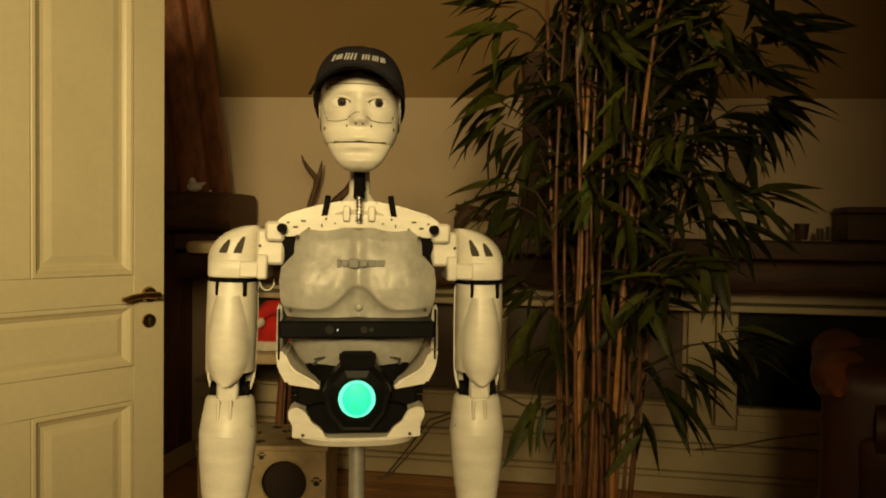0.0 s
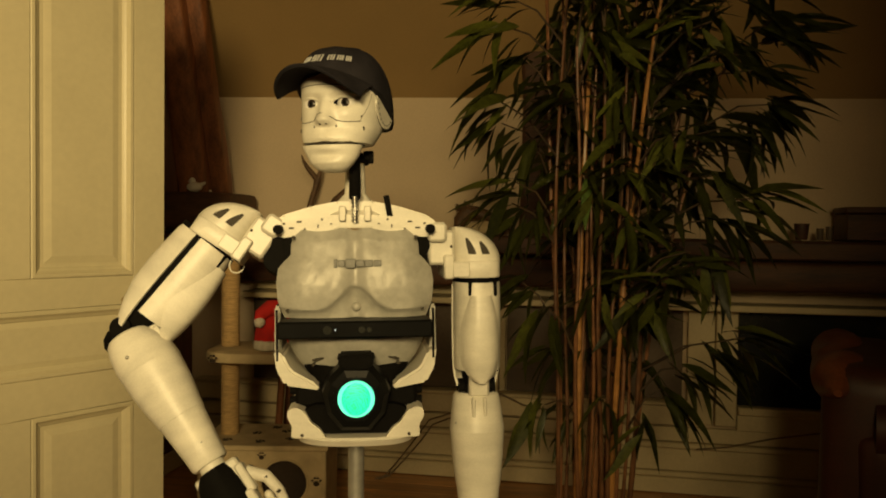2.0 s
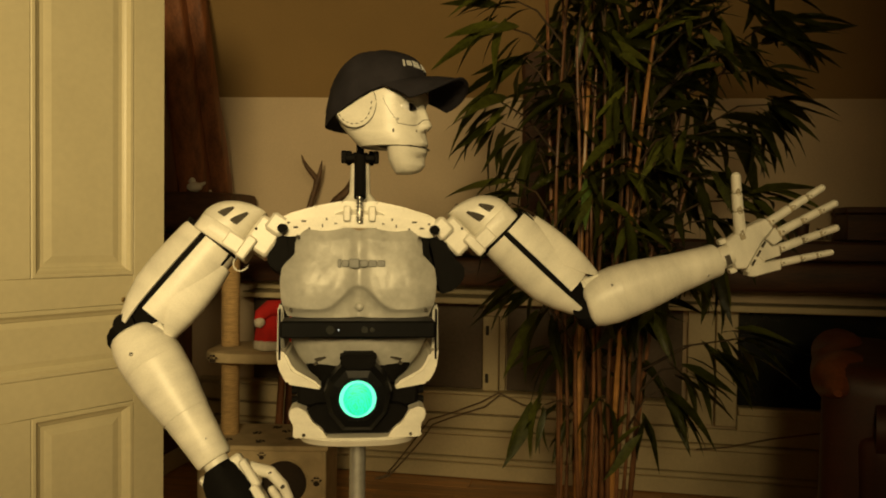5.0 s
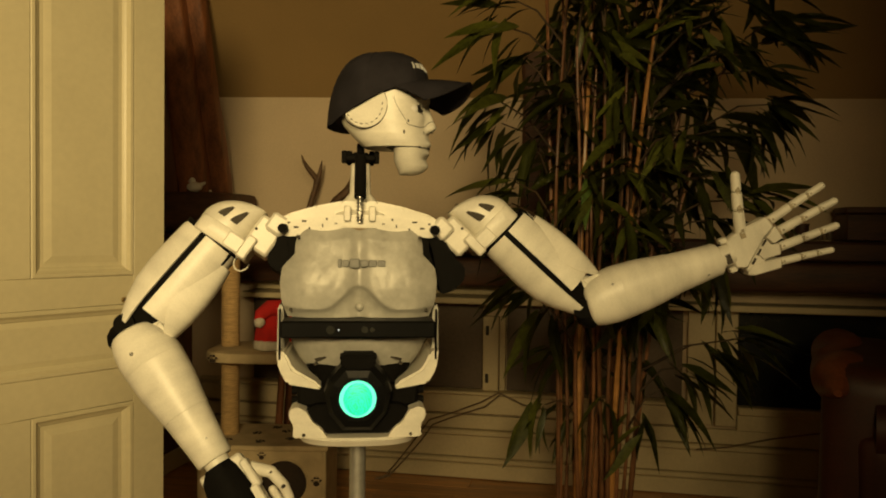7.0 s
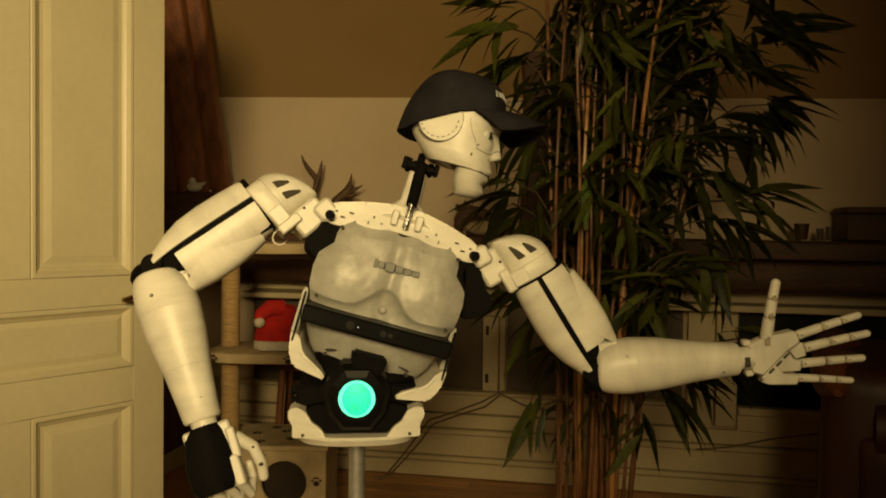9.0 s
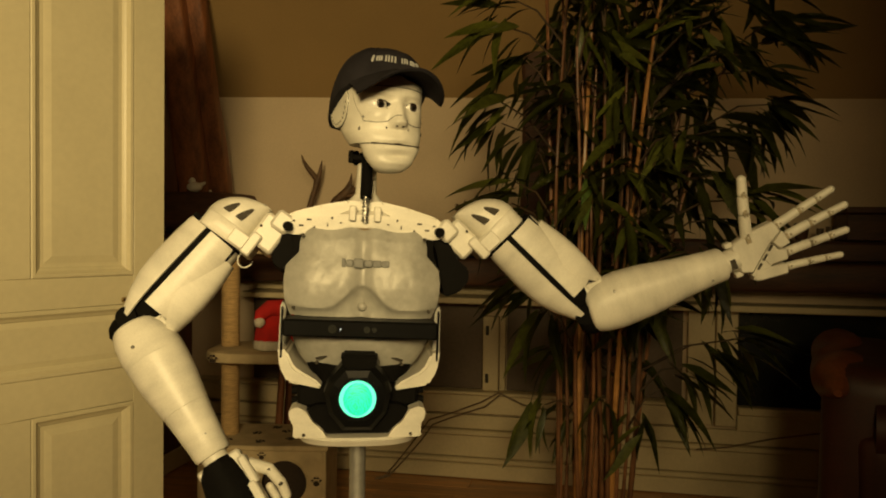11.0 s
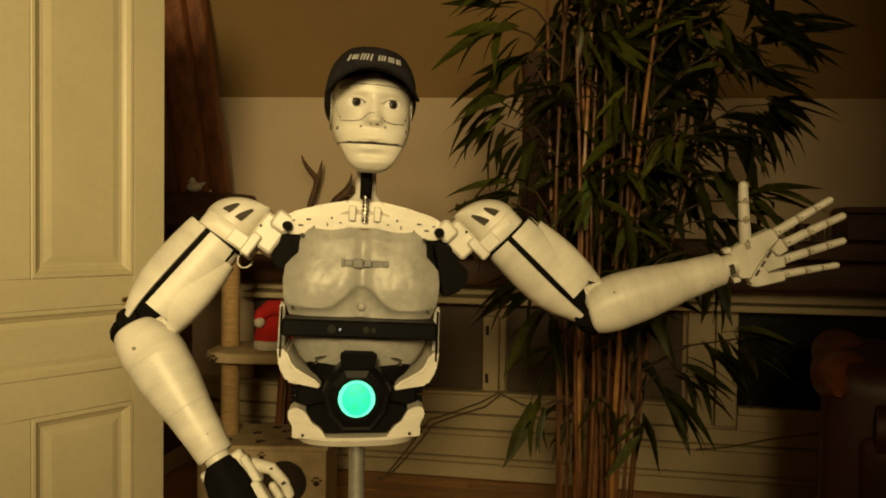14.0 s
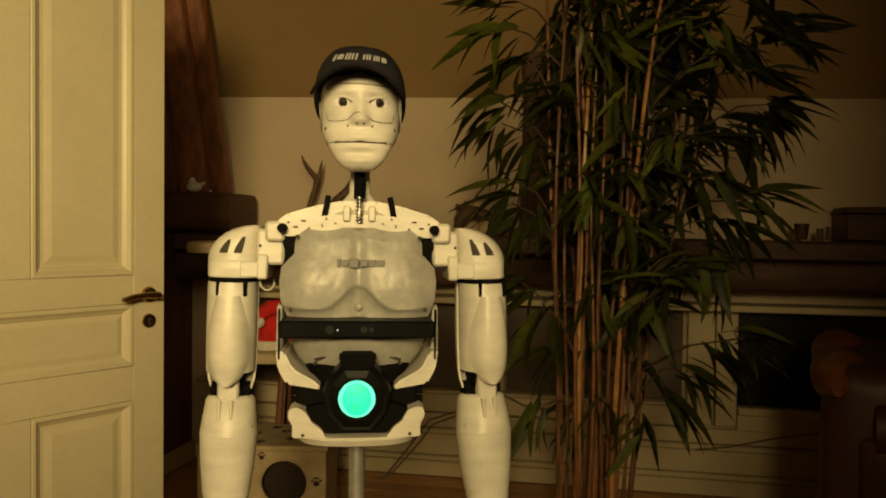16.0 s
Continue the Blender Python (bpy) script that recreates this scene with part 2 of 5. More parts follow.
def stand_and_hips():
    bm = B()
    rod(bm, (0, 0.02, 0.012), (0, 0.02, 0.90), 0.0145, seg=20)
    part("stand_pole", bm, POLE, robot, "grey metal pole")
    bm = B()
    rod(bm, (0, 0.02, 0.0), (0, 0.02, 0.014), 0.16, 0.155, seg=40)
    part("stand_foot", bm, POLE, robot, "grey metal foot plate")
    hip = part("hip_bowl", loft(B(), [ring(0, -0.005, 0.875, 0.088, 0.07, 36, 3), ring(0, -0.01, 0.878, 0.100, 0.088, 36, 3),
                                      ring(0, -0.012, 0.889, 0.104, 0.094, 36, 3), ring(0, -0.012, 0.893, 0.100, 0.09, 36, 3)]), PLA, robot)
    for s in (-1, 1):
        bm = B()
        slab(bm, [(s * x, z) for x, z in ((0.048, 0.89), (0.106, 0.893), (0.105, 0.913), (0.113, 0.927), (0.112, 0.939), (0.100, 0.944),
                                          (0.085, 0.937), (0.074, 0.918), (0.060, 0.908))], -0.098, 0.05, 0.002)
        part("hip_cover", bm, PLA, hip)
        bm = B()
        rod(bm, (s * 0.088, -0.1, 0.898), (s * 0.088, -0.096, 0.898), 0.0028)
        part("screw", bm, SEAM, hip)
    bm = slab(B(), [(-0.072, 0.896), (0.072, 0.896), (0.088, 0.934), (0.07, 0.945), (-0.07, 0.945), (-0.088, 0.934)], -0.086, 0.04, 0.003)
    part("waist_block", bm, BLACK, robot, "black waist block")
    bm = B()
    box(bm, (0, 0, 0.955), (0.205, 0.13, 0.038), 0.006)
    for s in (-1, 1):
        for dz in (-0.012, 0.006):
            rod(bm, (s * 0.1, -0.04, 0.955 + dz), (s * 0.113, -0.04, 0.955 + dz), 0.009, 0.007)
    part("waist_bar", bm, BLACK, robot, "black waist bar")
    # the eight-sided waist housing with its lit disc
    def octagon(y, k):
        pts = ((0.026, 0.057), (0.052, 0.030), (0.060, 0.008), (0.052, -0.026), (0.026, -0.055))
        full = [(x, z) for x, z in pts] + [(-x, z) for x, z in pts[::-1]]
        return [Vector((x * k * 0.93, y, 0.9625 + z * k)) for x, z in full]
    bm = loft(B(), [octagon(-0.03, 0.95), octagon(-0.085, 1.02), octagon(-0.112, 0.98), octagon(-0.126, 0.82), octagon(-0.129, 0.62)])
    house = part("waist_housing", bm, GLOSS, robot, "glossy black eight-sided housing", smooth=False)
    bm = B()
    rod(bm, (0, -0.128, 0.964), (0, -0.133, 0.964), 0.0300, 0.0292, seg=48)
    part("light_rim", bm, GREENRIM, house, "glowing pale green rim")
    bm = B()
    ball(bm, (0, 0, 0), (0.0235, 0.004, 0.0265), u=32, v=16)
    disc = part("light_disc", bm, GREEN, house, "glowing green disc with fine curved lines")
    disc.location = (0, -0.1325, 0.964)
    bm = B()
    for i in range(24):
        a = 2 * math.pi * i / 24
        ball(bm, (0.036 * math.cos(a), -0.1285, 0.964 + 0.036 * math.sin(a)), (0.0012, 0.0012, 0.0012), u=6, v=4)
    part("rivet_ring", bm, GLOSS, house)


def chest_depth(u, v):
    """How far the chest stands out; u across from -1 to 1, v down from 0 to 1."""
    a = abs(u)
    d = 0.076 + 0.020 * math.sin(min(1, v * 1.25) * math.pi * 0.55)
    d += 0.007 * math.exp(-((a - 0.48) / 0.34) ** 2 - ((v - 0.62) / 0.30) ** 2)
    d += 0.0016 * noise.noise(Vector((u * 4, v * 3, 0.3))) + 0.0007 * noise.noise(Vector((u * 11, v * 8, 2.3)))
    d -= 0.010 * math.exp(-(a / 0.10) ** 2) * (0.45 + 0.55 * v)
    d -= 0.16 * max(0, a - 0.62) ** 2
    low = v - (0.93 - 0.30 * math.exp(-(a / 0.27) ** 2) - 0.05 * a)
    if low > 0:
        d -= 0.013 * (1 - math.exp(-low * 16))
    d -= 0.02 * max(0, 0.12 - v) * 2
    return d


def torso():
    o = PIVOT
    bm = B()
    loft(bm, [ring(0, 0, 0.972, 0.075, 0.055, 28, 3), ring(0, 0, 1.02, 0.104, 0.058, 28, 3), ring(0, 0, 1.10, 0.120, 0.058, 28, 3),
              ring(0, 0, 1.165, 0.122, 0.056, 28, 3), ring(0, 0.0, 1.225, 0.110, 0.05, 28, 3)])
    core = part("torso", bm, BLACK, robot, "black inner frame", origin=o)
    # chest plate
    bm = B()
    rows, cols = 58, 97
    top, bot = 1.2385, 1.0905
    prof = ((0, 0.100), (0.06, 0.1065), (0.30, 0.1075), (0.38, 0.119), (0.45, 0.128), (0.6, 0.131), (0.8, 0.129), (0.93, 0.1235), (1.0, 0.119))
    def half(v):
        for (a, wa), (b, wb) in zip(prof, prof[1:]):
            if v <= b:
                return wa + (wb - wa) * (v - a) / (b - a)
        return prof[-1][1]
    grid = []
    for i in range(rows):
        v = i / (rows - 1)
        line = []
        for j in range(cols):
            u = -1 + 2 * j / (cols - 1)
            z = top + (bot - top) * v
            z += (1 - v) * (0.004 * math.cos(u * 5.2) - 0.007 * math.exp(-(u / 0.12) ** 2))
            line.append(Vector((u * half(v), -chest_depth(u, v), z)))
        grid.append(line)
    shell(bm, grid, 0.004)
    part("chest_plate", bm, GREY, core, "grey painted chest plate with pectoral relief", origin=o)
    bm = B()
    ball(bm, (0.001, -0.0795, 1.1085), (0.0078, 0.008, 0.0078))
    part("chest_knob", bm, GREY, core, origin=o)
    # plain bars in place of the raised maker's mark
    x = -0.038
    for w, h in ((0.006, 0.014), (0.011, 0.011), (0.016, 0.015), (0.013, 0.011), (0.013, 0.011), (0.013, 0.010)):
        bm = B()
        box(bm, (x + w / 2 + 0.003, -0.0915, 1.1815), (w, 0.016, h), 0.0008)
        part("raised_mark", bm, MARK, core, origin=o)
        x += w + 0.0012
    for s in (-1, 1):
        for xx, z in ((0.102, 1.2245), (0.112, 1.104)):
            bm = B()
            rod(bm, (s * xx, -0.083 if z > 1.2 else -0.088, z), (s * xx, -0.06, z), 0.0028)
            part("screw", bm, SEAM, core, origin=o)
    # black straps at the arm holes
    for s in (-1, 1):
        bm = B()
        slab(bm, [(s * a, z) for a, z in ((0.100, 1.228), (0.118, 1.228), (0.119, 1.198), (0.126, 1.184), (0.128, 1.12), (0.120, 1.10), (0.10, 1.11))],
             -0.060, 0.05, 0.003)
        part("side_strap", bm, BLACK, core, origin=o)
    # depth camera bar
    bm = box(B(), (0, -0.098, 1.0755), (0.250, 0.056, 0.028), 0.003)
    part("sensor_bar", bm, GLOSS, core, "glossy black depth camera bar", smooth=False, origin=o)
    for xx, r in ((-0.045, 0.007), (0.01, 0.0055), (0.022, 0.004)):
        bm = rod(B(), (xx, -0.1272, 1.0755), (xx, -0.124, 1.0755), r, seg=20)
        part("lens", bm, DARKGLASS, core, origin=o)
    bm = ball(B(), (-0.032, -0.1268, 1.0755), (0.0009, 0.0008, 0.0009), u=10, v=6)
    part("led", bm, LED, core, "tiny white lamp", origin=o)
    # abdomen
    bm = B()
    def belly(z, w, d):
        return [Vector((w * math.sin(a), -d * math.cos(a) ** 0.6 + 0.004, z)) for a in [radians(-86 + 172 * i / 32) for i in range(33)]]
    shell(bm, [belly(1.062, 0.121, 0.091), belly(1.052, 0.120, 0.090), belly(1.04, 0.116, 0.085), belly(1.028, 0.111, 0.078), belly(1.015, 0.104, 0.070), belly(1.004, 0.096, 0.062), belly(0.993, 0.086, 0.054)], 0.004)
    part("abdomen_plate", bm, GREY, core, "grey painted abdomen plate", origin=o)
    for s in (-1, 1):
        bm = box(B(), (s * 0.064, -0.0640, 1.019), (0.018, 0.010, 0.0022), 0.0004, pose(0, 0, 0, 0, s * 12, -s * 22))
        part("abdomen_slot", bm, SEAM, core, origin=o)
        bm = rod(B(), (s * 0.072, -0.060, 1.009), (s * 0.071, -0.045, 1.009), 0.0028)
        part("screw", bm, SEAM, core, origin=o)
        bm = B()
        slab(bm, [(s * a, z) for a, z in ((0.132, 1.112), (0.1365, 1.106), (0.138, 1.03), (0.132, 1.005), (0.126, 1.03), (0.127, 1.1))], -0.05, 0.05, 0.003)
        part("side_panel", bm, GREY, core, origin=o)
        bm = B()
        slab(bm, [(s * a, z) for a, z in ((0.136, 1.037), (0.120, 1.030), (0.108, 1.004), (0.066, 0.980), (0.060, 0.968), (0.118, 0.978), (0.132, 1.003))],
             -0.080, 0.05, 0.004)
        part("waist_guard", bm, PLA, core, "cream waist guard", origin=o)
        bm = B()
        box(bm, (s * 0.130, -0.079, 1.062), (0.0035, 0.006, 0.085), 0.001)
        part("black_edge", bm, BLACK, core, origin=o)
    bm = B()
    slab(bm, [(-0.029, 1.034), (0.029, 1.034), (0.031, 1.024), (0.021, 1.006), (0.024, 0.992), (-0.024, 0.992), (-0.021, 1.006), (-0.031, 1.024)], -0.122, -0.07, 0.004)
    part("front_latch", bm, BLACK, core, "black front latch", origin=o)
    # collar
    bm = B()
    half_c = ((0.0, 1.240), (0.028, 1.240), (0.05, 1.230), (0.118, 1.224), (0.140, 1.228), (0.146, 1.238), (0.140, 1.250), (0.122, 1.263), (0.075, 1.277), (0.03, 1.286))
    slab(bm, [(x, z) for x, z in half_c] + [(-x, z) for x, z in half_c[:0:-1]], -0.040, 0.06, 0.003)
    strip = ((0.0, 1.240), (0.028, 1.240), (0.05, 1.230), (0.118, 1.224), (0.140, 1.228), (0.146, 1.238), (0.138, 1.248), (0.120, 1.2535), (0.07, 1.2585), (0.03, 1.262))
    slab(bm, [(x, z) for x, z in strip] + [(-x, z) for x, z in strip[:0:-1]], -0.062, -0.050, 0.0015)
    for s in (-1, 1):
        box(bm, (s * 0.100, -0.045, 1.243), (0.030, 0.012, 0.016))
    part("collar", bm, PLA, core, "cream collar with small slots", origin=o)
    for s in (-1, 1):
        for xx, z, w, h in ((0.093, 1.2505, 0.008, 0.003), (0.106, 1.240, 0.008, 0.003), (0.062, 1.243, 0.002, 0.006), (0.118, 1.2475, 0.004, 0.003), (0.055, 1.2545, 0.003, 0.004), (0.040, 1.247, 0.004, 0.002), (0.084, 1.2385, 0.003, 0.003)):
            bm = box(B(), (s * xx, -0.0622, z), (w, 0.002, h))
            part("slot", bm, SEAM, core, origin=o)
        bm = B()
        rod(bm, (s * 0.1265, -0.086, SHZ), (s * 0.1265, -0.06, SHZ), 0.0078, seg=20)
        rod(bm, (s * 0.1265, -0.0885, SHZ), (s * 0.1265, -0.086, SHZ), 0.0045, 0.004, seg=6)
        part("shoulder_bolt", bm, BLACK, core, "black shoulder bolt", origin=o)
    # neck
    bm = B()
    loft(bm, [ring(0, 0.0, 1.262, 0.050, 0.05, 24, 4), ring(0, 0.012, 1.288, 0.030, 0.032, 24, 4), ring(0, 0.012, 1.30, 0.019, 0.026, 24, 4),
              ring(0, 0.012, 1.352, 0.017, 0.022, 24, 4)])
    part("neck_column", bm, PLA, core, origin=o)
    for s in (-1, 1):
        bm = box(B(), (s * 0.021, -0.052, 1.264), (0.012, 0.040, 0.026), 0.002)
        part("neck_bracket", bm, PLA, core, origin=o)
    bm = B()
    rod(bm, (0, -0.066, 1.291), (0, -0.030, 1.362), 0.0098, seg=20)
    part("neck_piston", bm, BLACK, core, "black neck piston", origin=o)
    bm = B()
    pts = [(0.0052 * math.cos(t * 0.8), -0.068 + 0.0052 * math.sin(t * 0.8) - 0.0004 * (60 - t) / 6, 1.250 + t * 0.00072) for t in range(61)]
    pipe(bm, pts, 0.0014, 5)
    rod(bm, (0, -0.068, 1.248), (0, -0.066, 1.295), 0.0034)
    part("neck_spring", bm, STEEL, core, "dark coil spring", origin=o)
    bm = B()
    box(bm, (0, 0.005, 1.362), (0.052, 0.062, 0.010), 0.002)
    box(bm, (0, 0.030, 1.370), (0.030, 0.030, 0.010), 0.003)
    box(bm, (0, 0.036, 1.382), (0.014, 0.014, 0.022), 0.003)
    for s in (-1, 1):
        box(bm, (s * 0.028, -0.008, 1.364), (0.010, 0.014, 0.022), 0.002)
        box(bm, (s * 0.020, 0.034, 1.366), (0.010, 0.012, 0.026), 0.002)
    part("neck_yoke", bm, BLACK, core, "black neck yoke", origin=o)
    return core


def curve(table, x):
    """Straight steps between the entries of a table."""
    for (a, va), (b, vb) in zip(table, table[1:]):
        if x <= b:
            return va + (vb - va) * max(0.0, min(1.0, (x - a) / (b - a)))
    return table[-1][1]


FACE_FRONT = ((1.333, 0.098), (1.338, 0.112), (1.348, 0.1185), (1.360, 0.1175), (1.368, 0.1195), (1.376, 0.1205), (1.384, 0.1225), (1.392, 0.1225), (1.402, 0.1195), (1.415, 0.1185),
              (1.435, 0.1195), (1.450, 0.1195), (1.460, 0.1215), (1.475, 0.1225), (1.490, 0.1195), (1.51, 0.110), (1.53, 0.085))
FACE_BACK = ((1.379, 0.010), (1.386, 0.002), (1.400, -0.012), (1.415, -0.026), (1.43, -0.034), (1.455, -0.041), (1.49, -0.043), (1.53, -0.020))
FACE_HALF = ((1.333, 0.013), (1.336, 0.024), (1.342, 0.0320), (1.350, 0.0395), (1.360, 0.0460), (1.370, 0.0510), (1.379, 0.0560), (1.388, 0.0605), (1.40, 0.0640), (1.42, 0.0662), (1.45, 0.0672), (1.48, 0.066), (1.51, 0.058), (1.53, 0.040))


def bump(x, z, cx, cz, sx, sz):
    return math.exp(-((x - cx) / sx) ** 2 - ((z - cz) / sz) ** 2)


def face_relief(x, z):
    """How far the features stand out of the plain face shell."""
    a = abs(x)
    d = 0.0
    # nose: a ridge widening towards the tip, then tucked in below it
    t = max(0.0, min(1.0, (1.462 - z) / 0.046))
    ridge = 0.0005 + 0.0165 * t ** 1.5
    if z < 1.416:
        ridge *= max(0.0, 1 - ((1.416 - z) / 0.0125) ** 2)
    d += ridge * math.exp(-(x / (0.0070 + 0.0050 * t)) ** 2)
    d += 0.0046 * bump(a, z, 0.0098, 1.4135, 0.0048, 0.0060)
    # brow, sockets, cheeks
    d += 0.0016 * bump(a, z, 0.028, 1.4600, 0.022, 0.005)
    d -= 0.0050 * bump(a, z, 0.0190, 1.4465, 0.0105, 0.0100)
    d -= 0.0030 * bump(a, z, 0.036, 1.4440, 0.015, 0.0110)
    d += 0.0024 * bump(a, z, 0.038, 1.425, 0.016, 0.011)
    d -= 0.0020 * bump(a, z, 0.034, 1.398, 0.014, 0.012)
    # groove under the nose, lips, chin
    d -= 0.0014 * bump(x, z, 0, 1.3995, 0.0035, 0.006)
    d += 0.0034 * bump(x, z, 0, 1.3850, 0.019, 0.0046) + 0.0012 * bump(a, z, 0.008, 1.388, 0.006, 0.003)
    d += 0.0036 * bump(x, z, 0, 1.3705, 0.017, 0.0044)
    d -= 0.0028 * bump(x, z, 0, 1.3610, 0.018, 0.0045)
    d += 0.0030 * bump(x, z, 0, 1.3475, 0.017, 0.0075)
    return d


def face_y(x, z, e=2.35):
    """The front surface at x and z."""
    f, b, w = curve(FACE_FRONT, z), curve(FACE_BACK, max(z, 1.40)), curve(FACE_HALF, z)
    ry = (f - b) / 2
    k = (1 - min(0.999, abs(x) / w) ** e) ** (1 / e)
    return -(f + b) / 2 - ry * k - face_relief(x, z) * min(1.0, 3 * k * k)


def head_line(z, n=176, e=2.35, back=None):
    """One outline of the head at height z."""
    f, b, w = curve(FACE_FRONT, z), curve(FACE_BACK, z) if back is None else back, curve(FACE_HALF, z)
    cy, ry = -(f + b) / 2, (f - b) / 2
    pts = []
    for i in range(n):
        a = 2 * math.pi * (i + 0.5) / n
        c, s = math.cos(a), math.sin(a)
        x = w * math.copysign(abs(c) ** (2 / e), c)
        y = cy + ry * math.copysign(abs(s) ** (2 / e), s)
        if s < 0:
            y -= face_relief(x, z) * min(1.0, 3 * abs(s) ** (4 / e))
        pts.append(Vector((x, y, z)))
    return pts


def crown_point(az, r):
    """A point of the cap: az 0 at the front, r from 0 at the button to 1 at the hem."""
    ca, sa = math.cos(az), math.sin(az)
    x = 0.0785 * math.copysign(abs(sa) ** 0.80, sa) * r
    y = -0.033 - 0.0870 * math.copysign(abs(ca) ** 0.92, ca) * r
    hem = curve(((-0.13, 1.490), (-0.09, 1.478), (-0.051, 1.462), (-0.027, 1.446), (-0.002, 1.431), (0.03, 1.413), (0.055, 1.411)), -0.033 - 0.0870 * ca)
    top = 1.5450
    h = (1 - r ** 2.7) ** (1 / 2.1)
    z = hem + (top - hem) * h
    # front panel stands fuller than the back
    y -= 0.008 * math.sin(math.pi * r) * max(0.0, ca)
    z += 0.0008 * math.cos(6 * az) * r * (1 - r) * 4 + 0.0009 * noise.noise(Vector((x * 40, y * 40, z * 40)))
    return Vector((x, y, z))


def head():
    o = NECK
    bm = B()
    zs = [1.3792 + 0.00155 * i for i in range(92)]
    loft(bm, [head_line(z) for z in zs])
    holes = []
    for f in bm.faces:
        c = f.calc_center_median()
        if c.y < -0.07 and len(f.verts) == 4:
            for s in (-1, 1):
                u = (c.x - s * 0.0300) / 0.0176
                if abs(u) < 1 and abs(c.z - 1.4430) < 0.0098 * (1 - u * u) ** 0.75:
                    holes.append(f)
    bmesh.ops.delete(bm, geom=holes, context="FACES")
    hd = part("head", bm, PLA, robot, "cream printed plastic head shell with human features", origin=o)
    for s in (-1, 1):
        ex, ez = s * 0.0300, 1.4430
        ey = face_y(s * 0.0300, 1.4430)
        part("eye_socket", box(B(), (ex, ey + 0.020, ez), (0.040, 0.006, 0.024), 0.002), SEAM, hd, origin=o)
        part("eyeball", ball(B(), (ex, ey + 0.0142, ez), (0.0178, 0.0142, 0.0155), u=28, v=18), EYEWHITE, hd, origin=o)
        gaze = ex + 0.0012
        part("iris", ball(B(), (gaze, ey + 0.0018, ez + 0.0004), (0.0074, 0.0026, 0.0074), u=24, v=12), IRIS, hd, "dark brown iris", origin=o)
        part("pupil", ball(B(), (gaze, ey + 0.0004, ez), (0.0040, 0.0016, 0.0040), u=16, v=10), GLOSS, hd, origin=o)
        for nm, up in (("upper_eyelid", 1), ("lower_eyelid", -1)):
            pts = []
            for i in range(17):
                u = -1 + i / 8
                x = ex + 0.0180 * u
                z = ez + up * (0.0092 if up > 0 else 0.0086) * (1 - u * u) ** 0.75
                pts.append((x, face_y(x, z) + 0.0008, z))
            part(nm, pipe(B(), pts, [0.0009 + (0.0013 if up > 0 else 0.0007) * math.sin(math.pi * i / 16) for i in range(17)], 8), PLA, hd, origin=o)
        # side disc with stitched slots
        bm = rod(B(), (s * 0.0620, -0.026, 1.446), (s * 0.0682, -0.026, 1.446), 0.039, 0.0375, seg=48)
        part("ear_disc", bm, PLA, hd, origin=o)
        bm = pipe(B(), [(s * 0.0665, -0.024 + 0.0395 * math.cos(a), 1.446 + 0.0395 * math.sin(a)) for a in [2 * math.pi * i / 40 for i in range(41)]], 0.0009, 5)
        part("ear_seam", bm, SEAM, hd, origin=o)
        for i in range(13):
            a = math.pi * (0.98 + 1.12 * i / 12)
            bm = box(B(), (0, 0, 0), (0.001, 0.0042, 0.0013))
            ob = part("ear_slot", bm, SEAM, hd)
            ob.matrix_basis = T((s * 0.0686, -0.024 + 0.032 * math.cos(a), 1.446 + 0.032 * math.sin(a) - NECK.z)) @ pose(0, 0, 0, math.degrees(a) + 90, 0, 0)
        part("ear_hole", ball(B(), (s * 0.0687, -0.018, 1.452), (0.001, 0.0024, 0.0024), u=10, v=6), SEAM, hd, origin=o)
    # holes and screws of the face plates
    for x, z, rx, rz in ((-0.056, 1.402, 0.0024, 0.0036), (0.0555, 1.402, 0.0024, 0.0036), (-0.0200, 1.4045, 0.0016, 0.0026), (0.0190, 1.4045, 0.0016, 0.0026), (-0.0535, 1.467, 0.0018, 0.0022),
                         (0.0535, 1.467, 0.0018, 0.0022), (0.0535, 1.421, 0.0020, 0.0020), (0.0100, 1.4430, 0.0008, 0.0008)):
        bm = ball(B(), (x, face_y(x, z) + 0.0006, z), (rx, 0.0016, rz), u=10, v=6)
        part("face_hole", bm, SEAM, hd, origin=o)
    part("face_screw", ball(B(), (-0.0525, face_y(-0.0525, 1.421), 1.421), (0.0026, 0.0018, 0.0026), u=12, v=8), STEEL, hd, "steel face screw", origin=o)
    for s in (-1, 1):
        part("nostril", ball(B(), (s * 0.0056, face_y(s * 0.0056, 1.4075) + 0.0006, 1.4072), (0.0022, 0.003, 0.0011), u=10, v=6), SEAM, hd, origin=o)
    # seams of the face plates
    def seam(pts, r):
        return part("plate_seam", pipe(B(), [(x, face_y(x, z) + 0.0002, z) for x, z in pts], r, 5), SEAM, hd, origin=o)
    seam([(-0.050 + 0.0050 * i, 1.4712 - 0.0020 * i / 20 + 0.0012 * math.sin(math.pi * i / 20)) for i in range(21)], 0.0009)
    seam([(-0.0525 + 0.0028 * i, 1.4145 - 0.0022 * math.sin(math.pi * i / 12)) for i in range(13)] + [(-0.0150, 1.4190), (-0.0100, 1.4235), (-0.0050, 1.4250), (0.0, 1.4245)], 0.0008)
    seam([(0.0525 - 0.0028 * i, 1.4135 - 0.0022 * math.sin(math.pi * i / 12)) for i in range(13)] + [(0.0150, 1.4165), (0.0110, 1.4190)], 0.0008)
    for s in (-1, 1):
        seam([(s * (0.0525 + 0.0105 * math.sin(u * 1.5)), 1.4150 + 0.045 * u) for u in [i / 10 for i in range(11)]], 0.0004)
